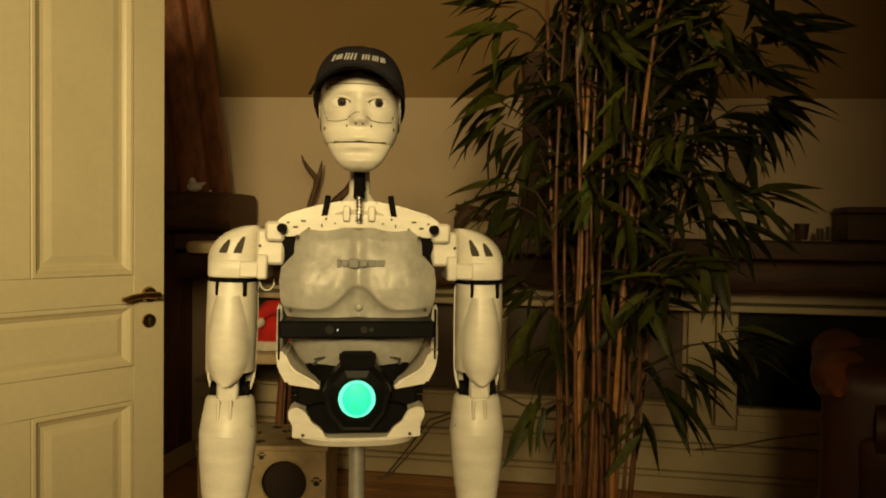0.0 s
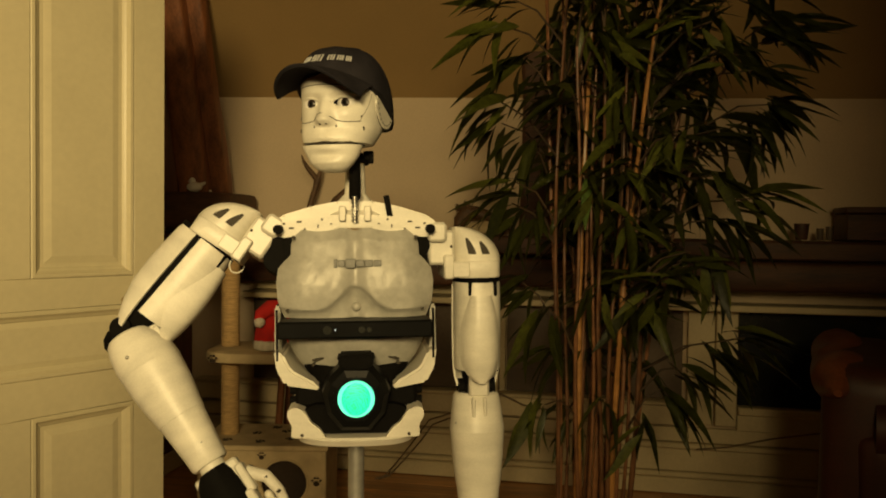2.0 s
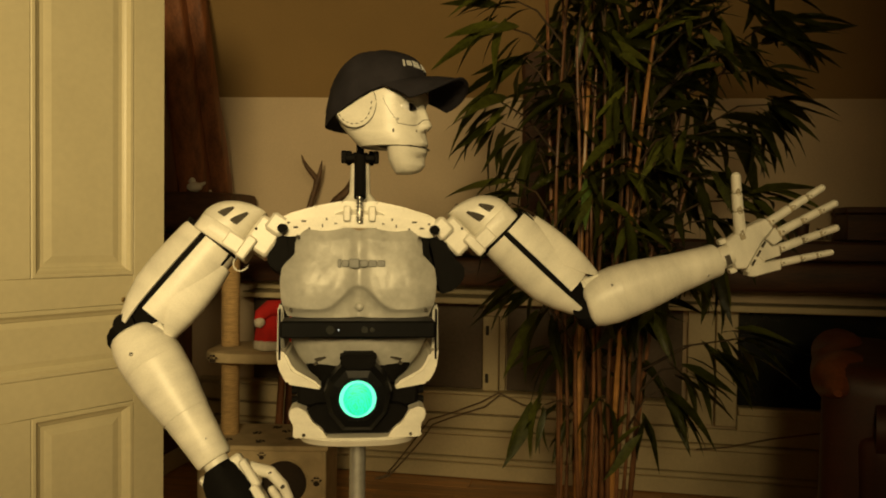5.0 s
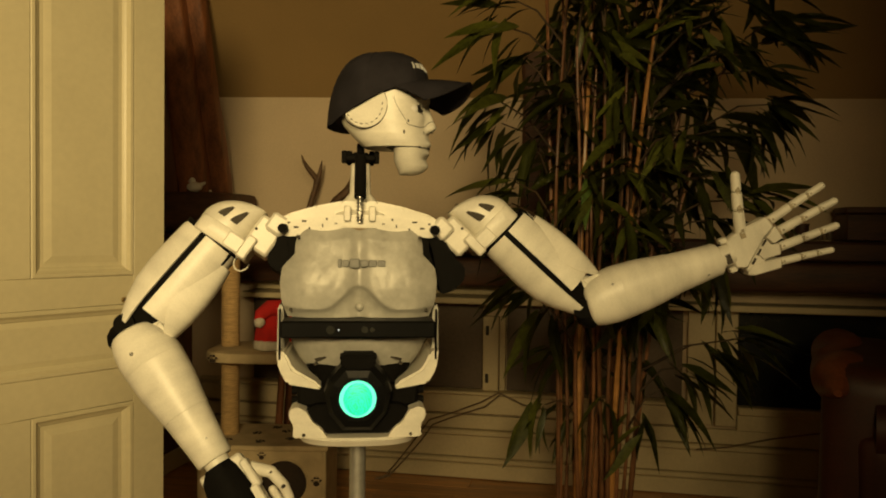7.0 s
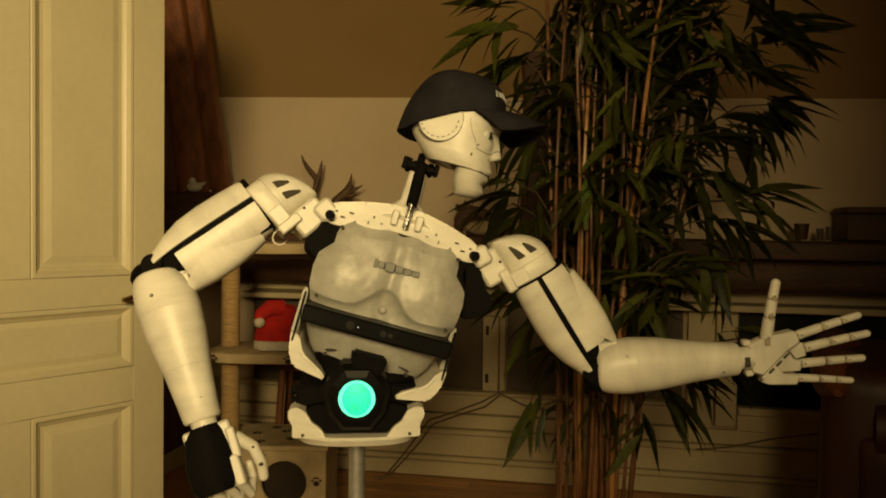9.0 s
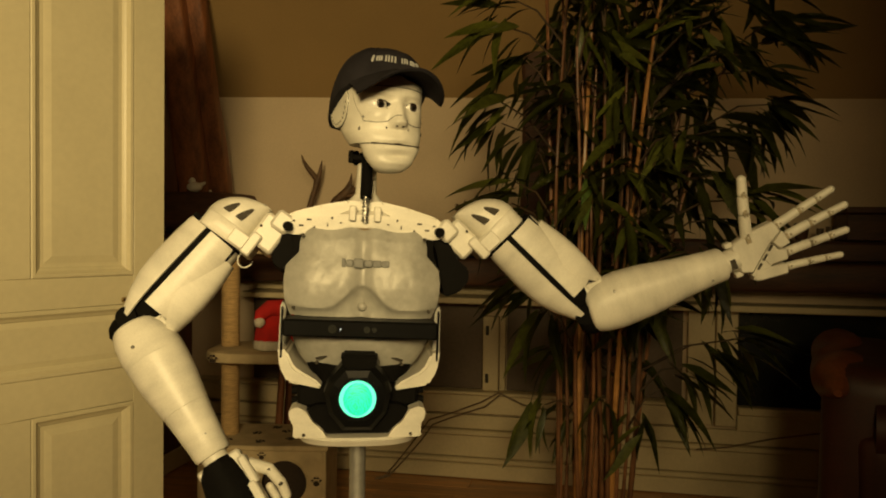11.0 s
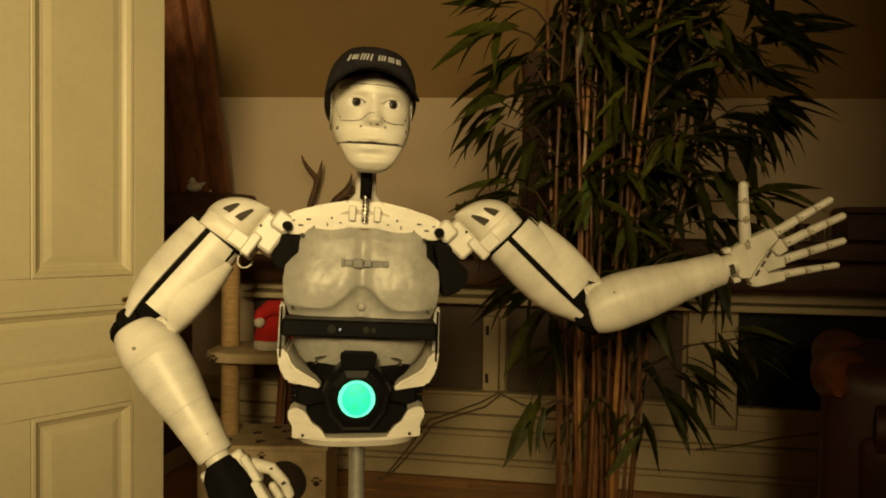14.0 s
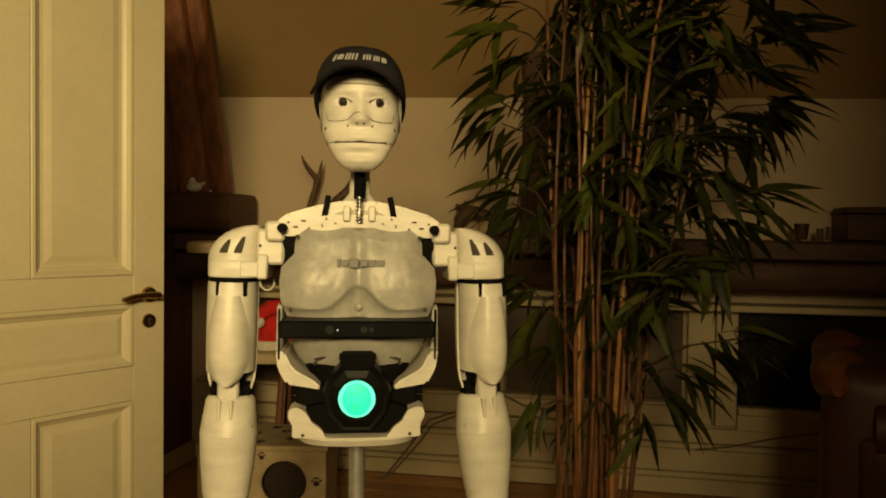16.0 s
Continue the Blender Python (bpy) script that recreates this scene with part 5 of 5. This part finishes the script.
def cables():
    for k, (dx, dz) in enumerate(((0, 0), (0.018, -0.022))):
        t = wall_thing("cable", "thin brown cable hanging along the white dado", "cable", group="cables on the dado")
        pts = [(0.30 + dx, -0.10, 0.452), (0.22 + dx, -0.105, 0.405 + dz), (0.08, -0.10, 0.345 + dz), (-0.04 + dx, -0.095, 0.30 + dz), (-0.10 + dx, -0.10, 0.215 + dz), (-0.17 + dx, -0.11, 0.12 + dz * 0.5), (-0.25 + dx, -0.13, 0.02), (-0.30 + dx, -0.15, 0.006)]
        part("lead", pipe(B(), pts, 0.0042, 6), CABLE, t)
    t = wall_thing("cable", "thin brown cable along the dado by the plant", "cable", group="cables on the dado")
    part("lead", pipe(B(), [(0.30, -0.1, 0.452), (0.42, -0.1, 0.40), (0.55, -0.1, 0.38), (0.68, -0.1, 0.40)], 0.0042, 6), CABLE, t)
    t = wall_thing("cable", "thin dark cable along the dim cabinet", "cable", group="cables on the dado")
    part("lead", pipe(B(), [(1.22, -0.11, 0.24), (1.36, -0.11, 0.26), (1.55, -0.11, 0.31), (1.80, -0.12, 0.36), (2.0, -0.12, 0.43)], 0.004, 6), CABLE, t)


cables()


def armchair():
    t = thing("armchair", "red-brown leather armchair with rounded arms", "armchair", m=pose(1.73, 2.45, 0, 0, 0, 62))
    def cushion(name, c, s, bevel, label=""):
        bm = box(B(), c, s, bevel, seg=5)
        for v in bm.verts:
            v.co += 0.008 * noise.noise_vector(v.co * 6) + 0.003 * noise.noise_vector(v.co * 21)
        return part(name, bm, LEATHER, t, label)
    cushion("base", (0, 0, 0.20), (0.86, 0.80, 0.24), 0.04)
    cushion("seat_cushion", (0, -0.06, 0.39), (0.56, 0.66, 0.17), 0.06)
    cushion("backrest", (0, 0.33, 0.56), (0.84, 0.24, 0.58), 0.09)
    # roll coloured lighter to stand for light falling on the chair's top
    bm = B()
    pipe(bm, [(-0.46 + 0.092 * i, 0.40 + 0.012 * math.sin(i * 1.7), 0.775 + 0.018 * math.sin(i * 1.1)) for i in range(11)], [0.012, 0.062] + [0.086 + 0.008 * math.sin(i * 2.3) for i in range(7)] + [0.062, 0.012], 24)
    for v in bm.verts:
        v.co += 0.007 * noise.noise_vector(v.co * 6) + 0.002 * noise.noise_vector(v.co * 24)
    part("back_roll", bm, LEATHER_LIT, t, "leather roll along the back, lamplight put into its lighter colour")
    for s in (-1, 1):
        cushion("arm", (s * 0.36, -0.03, 0.46), (0.17, 0.76, 0.40), 0.07)
        bm = B()
        pipe(bm, [(s * 0.375, -0.42, 0.66), (s * 0.375, -0.38, 0.665), (s * 0.372, 0.0, 0.67), (s * 0.37, 0.3, 0.665)], [0.05, 0.098, 0.102, 0.095], 20)
        part("arm_roll", bm, LEATHER, t)
        for y in (-0.34, 0.34):
            part("foot", rod(B(), (s * 0.36, y, 0.0), (s * 0.36, y, 0.09), 0.022, 0.03), DARKWOOD, t)


armchair()


# ---- bamboo plant ----
def leaf_mesh(seed, mat):
    rnd = random.Random(seed)
    L, W, bow = 1.0, rnd.uniform(0.070, 0.100), rnd.uniform(0.10, 0.34)
    bm = B()
    rows = []
    for i, (t, w) in enumerate(((0, 0.12), (0.10, 0.55), (0.28, 1.0), (0.52, 0.92), (0.78, 0.5), (1.0, 0.03))):
        z = -bow * t * t
        s = 0.02 * math.sin(t * 5 + seed)
        rows.append([bm.verts.new((t * L, s - W * w, z + 0.22 * W * w)), bm.verts.new((t * L, s, z)), bm.verts.new((t * L, s + W * w, z + 0.22 * W * w))])
    for a, b in zip(rows, rows[1:]):
        for k in (0, 1):
            bm.faces.new((a[k], a[k + 1], b[k + 1], b[k]))
    bmesh.ops.solidify(bm, geom=bm.faces[:], thickness=0.004)
    me = bpy.data.meshes.new("leaf")
    bm.to_mesh(me)
    bm.free()
    me.polygons.foreach_set("use_smooth", [True] * len(me.polygons))
    me.materials.append(mat)
    return me


def bamboo():
    rnd = random.Random(21)
    base = Vector((0.47, 2.34, 0))
    t = thing("bamboo_plant", "tall potted bamboo with orange canes and dark green leaves", "plant", base)
    part("pot", loft(B(), [ring(0, 0, z, r, r, 40) for z, r in ((0.0, 0.135), (0.005, 0.14), (0.27, 0.18), (0.30, 0.185), (0.30, 0.168), (0.27, 0.165))]), EARTH, t, "earthen pot")
    canes = []
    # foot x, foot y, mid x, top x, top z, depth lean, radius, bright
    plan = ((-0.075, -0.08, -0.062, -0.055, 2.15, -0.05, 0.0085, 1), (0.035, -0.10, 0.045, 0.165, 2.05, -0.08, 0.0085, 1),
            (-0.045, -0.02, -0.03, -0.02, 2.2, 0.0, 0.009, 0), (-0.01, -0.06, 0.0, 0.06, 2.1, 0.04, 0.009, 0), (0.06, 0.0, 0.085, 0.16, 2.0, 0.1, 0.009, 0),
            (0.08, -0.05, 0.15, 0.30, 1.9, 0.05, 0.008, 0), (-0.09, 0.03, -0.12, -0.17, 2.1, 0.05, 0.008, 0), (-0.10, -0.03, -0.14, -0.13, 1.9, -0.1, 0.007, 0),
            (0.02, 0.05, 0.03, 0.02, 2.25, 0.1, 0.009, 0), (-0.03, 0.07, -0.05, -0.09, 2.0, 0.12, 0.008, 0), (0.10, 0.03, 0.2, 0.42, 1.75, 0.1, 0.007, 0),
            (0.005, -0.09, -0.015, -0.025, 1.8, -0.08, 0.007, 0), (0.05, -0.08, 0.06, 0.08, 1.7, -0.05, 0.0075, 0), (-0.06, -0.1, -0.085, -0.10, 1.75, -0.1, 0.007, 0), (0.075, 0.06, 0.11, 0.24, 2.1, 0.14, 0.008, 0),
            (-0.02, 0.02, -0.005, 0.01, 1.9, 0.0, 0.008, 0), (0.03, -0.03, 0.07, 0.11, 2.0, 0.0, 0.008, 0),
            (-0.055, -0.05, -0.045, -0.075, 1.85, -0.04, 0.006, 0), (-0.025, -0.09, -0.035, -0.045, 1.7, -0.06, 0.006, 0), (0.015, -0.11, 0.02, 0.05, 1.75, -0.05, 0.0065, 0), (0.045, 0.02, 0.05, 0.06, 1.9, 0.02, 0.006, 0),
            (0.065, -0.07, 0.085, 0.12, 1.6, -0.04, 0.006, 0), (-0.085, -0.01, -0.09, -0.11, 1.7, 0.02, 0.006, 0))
    for fx, fy, mx, tx, tz, dl, r, bright in plan:
        bm = B()
        pts, rad = [], []
        n = 26
        for i in range(n + 1):
            u = i / n
            x = fx + (mx - fx) * min(1, u * 2) + (tx - mx) * max(0, u - 0.45) ** 1.4 / 0.433
            p = Vector((x + 0.006 * math.sin(u * 9 + fx * 80), fy + dl * u + 0.005 * math.cos(u * 7 + fy * 60), 0.24 + (tz - 0.24) * u))
            pts.append(p)
            rad.append(r * (1 - 0.45 * u) * (1.16 if i % 4 == 0 else 1.0))
        pipe(bm, pts, rad, 8)
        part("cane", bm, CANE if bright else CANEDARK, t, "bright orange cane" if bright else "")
        canes.append(pts)
    leaves = [leaf_mesh(k, LEAF) for k in range(6)]
    young = leaf_mesh(9, LEAFY)
    specs = []

    def spray(p, az, n, size, pitch=-20, spread=75):
        p = Vector(p)
        for i in range(n):
            a = az + (i / max(1, n - 1) - 0.5) * 2 * spread + rnd.uniform(-12, 12)
            q = pitch + rnd.uniform(-28, 24)
            s = size * rnd.uniform(0.72, 1.2)
            d = Vector((rnd.uniform(-0.03, 0.03), rnd.uniform(-0.03, 0.03), rnd.uniform(-0.03, 0.03)))
            specs.append(Matrix.Translation(p + d) @ Euler((radians(rnd.uniform(-50, 50)), radians(-q), radians(a))).to_matrix().to_4x4() @ Matrix.Diagonal((s, s * rnd.uniform(0.85, 1.2), s, 1)))
    twigs = B()

    def branch(x, z, y, az, n, size, pitch, spread=60):
        """A twig from the nearest cane out to a spray of leaves."""
        end = Vector((x, y, z))
        best = min((p for c in canes for p in c[8:]), key=lambda p: (p - (end - Vector((0, 0, 0.12)))).length)
        mid = (best + end) / 2 + Vector((0, 0, 0.03))
        pipe(twigs, [best, mid, end], [0.0038, 0.003, 0.002], 5)
        spray(end, az, n, size, pitch, spread)
        spray((mid + end) / 2, az, n // 2, size * 0.9, pitch, spread)
    # outer sprays: x, z, azimuth (0 to the right, 180 to the left), pitch
    for x, z, az, n, pitch, fan in ((-0.231, 1.89, 175, 5, -8, 45), (-0.265, 1.82, 185, 7, -25, 45), (-0.20, 1.73, 180, 5, -20, 50), (-0.265, 1.60, 190, 8, -28, 50), (-0.235, 1.56, 210, 6, -45, 40),
                                    (-0.16, 1.50, 190, 5, -40, 50), (-0.205, 1.375, 178, 5, -5, 40), (-0.215, 1.315, 200, 5, -32, 30), (-0.155, 1.30, 220, 5, -50, 40), (-0.172, 1.08, 190, 6, -18, 45), (-0.12, 1.02, 220, 4, -45, 40),
                                    (0.489, 1.83, 5, 6, 2, 40), (0.43, 1.86, 0, 7, -10, 50), (0.387, 1.71, 0, 8, -15, 55), (0.472, 1.63, 355, 8, -28, 45), (0.40, 1.58, 340, 7, -45, 45), (0.319, 1.55, 10, 7, -20, 60),
                                    (0.36, 1.95, 10, 7, -8, 60), (0.353, 1.335, 0, 7, -10, 45), (0.31, 1.28, 350, 7, -38, 45), (0.26, 1.40, 10, 6, -25, 50), (0.24, 1.17, 320, 6, -60, 40),
                                    (0.336, 0.945, 5, 7, -5, 45), (0.33, 0.925, 340, 6, -45, 40), (0.218, 0.845, 345, 5, -30, 45), (0.16, 0.78, 330, 4, -50, 40), (-0.13, 0.75, 205, 4, -58, 30), (-0.09, 0.88, 190, 4, -35, 40),
                                    (0.20, 1.80, 20, 7, 8, 80), (0.13, 1.76, 120, 5, 20, 60), (-0.05, 1.60, 250, 6, -20, 80), (0.06, 1.42, 280, 6, -30, 80), (0.10, 1.27, 300, 7, -15, 90)):
        branch(x * 1.12 - (0.035 if x < 0 else 0.0), z, rnd.uniform(-0.22, 0.06), az, n + 1, 0.185, pitch, fan)
    # the crown between them, thinner towards the foot
    for i in range(185):
        z = 0.98 + 1.07 * rnd.random() ** 0.85
        w = 0.11 + 0.12 * min(1, (z - 0.95) / 0.6)
        x = 0.055 + rnd.uniform(-w * 0.85, w * 1.30)
        branch(x, z, rnd.uniform(-0.26, 0.26), rnd.uniform(0, 360), 5, 0.155, rnd.uniform(-50, 10), 80)
    for i in range(10):
        branch(rnd.uniform(-0.10, 0.16), rnd.uniform(0.66, 1.02), rnd.uniform(-0.2, 0.2), rnd.uniform(0, 360), 4, 0.14, rnd.uniform(-55, -15), 70)
    part("twig_mass", twigs, TWIG, t, kind="stuff", label="thin brown twigs")
    # the leaves towards the open room singly, the others joined
    specs.sort(key=lambda m: m.translation.y)
    near, far = specs[:300], specs[300:]
    for k, m in enumerate(near):
        o = new("leaf", leaves[k % 6])
        o.parent, o.matrix_basis = t, m
    o = new("young_leaf", young)
    o.parent, o.matrix_basis = t, pose(-0.075, -0.21, 1.385, 0, 82, 100) @ Matrix.Diagonal((0.145, 0.20, 0.145, 1))
    tagged(o, "bright yellow-green young leaf")
    verts, faces = [], []
    for k, m in enumerate(far):
        me = leaves[k % 6]
        off = len(verts)
        verts += [m @ v.co for v in me.vertices]
        faces += [[off + i for i in f.vertices] for f in me.polygons]
    me = bpy.data.meshes.new("foliage")
    me.from_pydata(verts, [], faces)
    me.polygons.foreach_set("use_smooth", [True] * len(me.polygons))
    me.materials.append(LEAF)
    o = new("foliage", me)
    o.parent = t
    tagged(o, "dark green narrow bamboo leaves", kind="stuff")


bamboo()

# planks of the floor towards the back wall
rnd = random.Random(6)
planks = [part("plank", box(B(), (0, 0, 0), (length, 0.116, 0.012), 0.0015), PARQUET, floor_ob, smooth=False) for length in (0.9, 1.2)]
for k, p in enumerate(planks):
    p.matrix_basis = pose(-0.5 + 1.1 * k, 0.95, 0.0235)
row = 0
while row < 18:
    x = -2.2 - rnd.random() * 0.8
    while x < 1.9:
        k = rnd.randrange(2)
        length = (0.9, 1.2)[k]
        cx = x + length / 2
        if -2.2 < cx - length / 2 and cx + length / 2 < 2.25:
            again(planks[k], "plank", floor_ob, pose(cx, 3.10 - 0.119 * row, 0.0235 + rnd.uniform(-0.0006, 0.0006)))
        x += length + 0.003
    row += 1


# ---- moving parts of the robot: joint angles in degrees over time ----
SWAY = ((0, -0.4), (0.5, -0.9), (1.0, -1.8), (1.5, -2.2), (2.0, -1.6), (2.5, -0.6), (3.0, 0.7), (3.5, 1), (7.5, 1.1), (7.8, 8), (8.0, 14.7), (8.3, 8), (8.5, 3.5), (9.0, -0.6), (9.2, 4), (10, 0), (11.4, 1), (12.0, -1.4), (12.5, 3.6), (13.0, 5.8), (13.5, -4.4), (14, -0.8), (14.5, 0.9), (15.2, 1.7), (16, -0.5))
LEAN = ((0, 0.1), (0.5, 0), (1.0, -0.5), (1.5, -0.9), (2.0, -0.9), (2.5, -1.0), (3.0, -0.8), (3.5, -0.2), (7.5, 0), (7.65, 2.0), (8.0, 11.1), (8.25, 14.4), (8.5, 15.1), (9.3, 15.4), (9.8, 10.5), (10.4, 2.3),
        (10.8, 1.0), (11.05, 2), (11.3, 6.4), (11.4, 9.2), (11.5, 12.0), (11.75, 14.0), (12.0, 14.8), (12.5, 15.5), (12.85, 15.4), (13.0, 15.2), (13.5, 4.3), (14, 2.0), (14.5, 0.7), (15.5, -0.1), (16, 0.2))
HEADYAW = ((0, -0.5), (0.6, -0.4), (1.0, -0.6), (1.25, -9), (1.5, -17.5), (1.8, -22), (2.0, -23), (2.2, -21.5), (2.5, -15.3), (3.0, 1.4), (3.5, 18.5), (4.0, 34), (4.2, 41), (4.8, 58), (5.5, 71), (6.0, 74), (9.3, 75), (9.9, 62), (10.6, 34),
           (11.3, 18), (11.5, 15.6), (11.8, 8), (12.1, 5), (12.5, 4.8), (13.0, 4.7), (13.5, 4), (14.0, 3.6), (14.5, 2.8), (15.0, 0.8), (16, 0))
JAW = ((0, 0), (0.4, 1), (0.6, 3), (0.85, 8), (1.0, 7), (1.3, 1), (1.55, 1), (1.8, 7), (2.1, 1), (2.4, 1), (2.7, 5), (3.0, 0), (4.2, 0), (6.3, 0), (11.55, 0), (11.8, 7), (12.05, 2), (12.3, 7), (12.5, 4), (12.8, 1),
       (13.2, 2), (13.5, 10), (13.8, 8), (14.05, 1), (14.3, 0), (16, 0))
R_OUT = ((0, 1.2), (0.2, 2.8), (0.5, 12), (0.75, 20), (1.0, 28), (1.25, 33.5), (1.5, 37.5), (2.0, 39.2), (7.5, 39), (8.2, 39.4), (13.0, 38.6), (13.8, 38.2), (14.45, 38.2), (14.7, 34), (15.0, 22.5), (15.2, 13), (15.5, 3.6), (15.75, 1.6), (16, 1.0))
R_TWIST = ((0, 0.5), (0.3, 6), (0.6, 24), (1.0, 52), (1.25, 63), (1.5, 70), (2.0, 76.8), (3.0, 77.8), (14.4, 77.8), (14.7, 69), (15.0, 53), (15.2, 38), (15.5, 17), (15.8, 4), (16, 0.5))
R_BEND = ((0, 7.5), (0.3, 12), (0.6, 32), (1.0, 67), (1.25, 70), (1.5, 71.6), (2.0, 72.2), (3.0, 72.9), (14.4, 73.4), (14.7, 66), (15.0, 53), (15.2, 40), (15.5, 20), (15.8, 9), (16, 7))
L_OUT = ((0, 0), (2.1, 0), (2.3, 3), (2.5, 7.5), (3.0, 19), (3.5, 33), (3.75, 37), (4.0, 41), (4.4, 45.5), (4.8, 47.3), (7.5, 47.7), (8.2, 47), (9.2, 47.1), (11.5, 48.2), (12.0, 46.6), (13.0, 47.4), (13.8, 47.8), (14.55, 47.2), (14.7, 44), (14.85, 38.5), (15.0, 31.5), (15.2, 21), (15.5, 6.5), (15.8, 2), (16, 1.5))
L_TWIST = ((0, 0), (2.1, 1), (2.5, 12), (3.0, 33), (3.25, 62), (3.5, 84), (4.0, 83.5), (4.4, 84), (4.8, 85.4), (7.5, 85.4), (8.2, 82.9), (13.0, 81.2), (13.5, 84), (14.55, 82.8), (14.8, 79.5), (15.0, 75), (15.2, 62), (15.5, 35), (15.8, 18), (16, 12))
L_BEND = ((0, 3), (2.1, 5), (2.5, 30), (3.0, 66.5), (3.5, 58), (4.0, 64.5), (4.4, 63), (4.8, 62), (7.5, 61.8), (8.2, 62.3), (13.0, 64.3), (13.5, 62.5), (14.55, 63.2), (14.7, 57.5), (14.85, 49), (15.0, 40.5), (15.2, 30), (15.5, 20), (15.8, 11), (16, 8))


def angle(table, t):
    """The table's value at t, eased from entry to entry."""
    if t <= table[0][0]:
        return table[0][1]
    ts, vs = [a for a, _ in table], [b for _, b in table]
    n = len(ts)
    for i in range(n - 1):
        if t <= ts[i + 1]:
            break
    h = ts[i + 1] - ts[i]
    def slope(k):
        if k in (0, n - 1):
            return 0.0
        a = (vs[k] - vs[k - 1]) / (ts[k] - ts[k - 1])
        b = (vs[k + 1] - vs[k]) / (ts[k + 1] - ts[k])
        return 0.0 if a * b <= 0 else 2 * a * b / (a + b)
    u = min(1.0, (t - ts[i]) / h)
    m0, m1 = slope(i) * h, slope(i + 1) * h
    return (2 * u ** 3 - 3 * u ** 2 + 1) * vs[i] + (u ** 3 - 2 * u ** 2 + u) * m0 + (-2 * u ** 3 + 3 * u ** 2) * vs[i + 1] + (u ** 3 - u ** 2) * m1


WRIST = {-1: ((0, 0), (16, 0)), 1: ((0, 2), (3.0, 1), (3.5, 4), (4.0, 0), (4.8, 3), (8.0, 4), (13.0, 3.2), (13.5, 1.5), (14.4, 2.8), (15.0, 5), (15.5, 2), (16, 2))}
REACH = {-1: 0.22, 1: 0.05}
LAG = {-1: 0.87, 1: 0.97}


def motions():
    rows = {o: [] for o in (robot, torso_ob, head_ob, jaw_ob, *ARM_R, *ARM_L, PALM_R, PALM_L)}
    base = robot.matrix_basis.copy()
    for k in range(161):
        t = k / 10
        sway = math.degrees(math.atan2(angle(SWAY, t) / 1000, 0.94))
        rows[robot].append((t, base @ pose(0, 0, 0, 0, sway, 0)))
        body = T(PIVOT) @ pose(0, 0, 0, 0, angle(LEAN, t), 0)
        rows[torso_ob].append((t, body))
        up = body @ T(-PIVOT)
        hd = up @ T(NECK) @ pose(0, 0, 0, 0, 0, angle(HEADYAW, t))
        rows[head_ob].append((t, hd))
        rows[jaw_ob].append((t, hd @ T((0, 0.0, 0.03)) @ pose(0, 0, 0, 0.36 * angle(JAW, t), 0, 0) @ T((0, 0.0, -0.03))))
        for s, parts, palm, out, twist, bend in ((-1, ARM_R, PALM_R, R_OUT, R_TWIST, R_BEND), (1, ARM_L, PALM_L, L_OUT, L_TWIST, L_BEND)):
            joint = up @ T((s * BOLT, 0, SHZ))
            reach = pose(0, 0, 0, -REACH[s] * angle(out, t), 0, 0)
            sh = joint @ pose(0, 0, 0, 0, -s * LAG[s] * angle(out, t), 0) @ reach
            ua = joint @ pose(0, 0, 0, 0, -s * angle(out, t), 0) @ reach @ T((s * (AX - BOLT), 0, 0)) @ pose(0, 0, 0, 0, 0, angle(twist, t))
            fa = ua @ T((0, 0, ELZ - SHZ)) @ pose(0, 0, 0, -angle(bend, t), 0, 0)
            for ob, m in zip((*parts, palm), (sh, ua, fa, fa @ T((0, 0, -0.268)) @ pose(0, 0, 0, -angle(WRIST[s], t), 0, 0) @ T((0, 0, 0.268)))):
                rows[ob].append((t, m))
    for ob, r in rows.items():
        walk(ob, r)


motions()
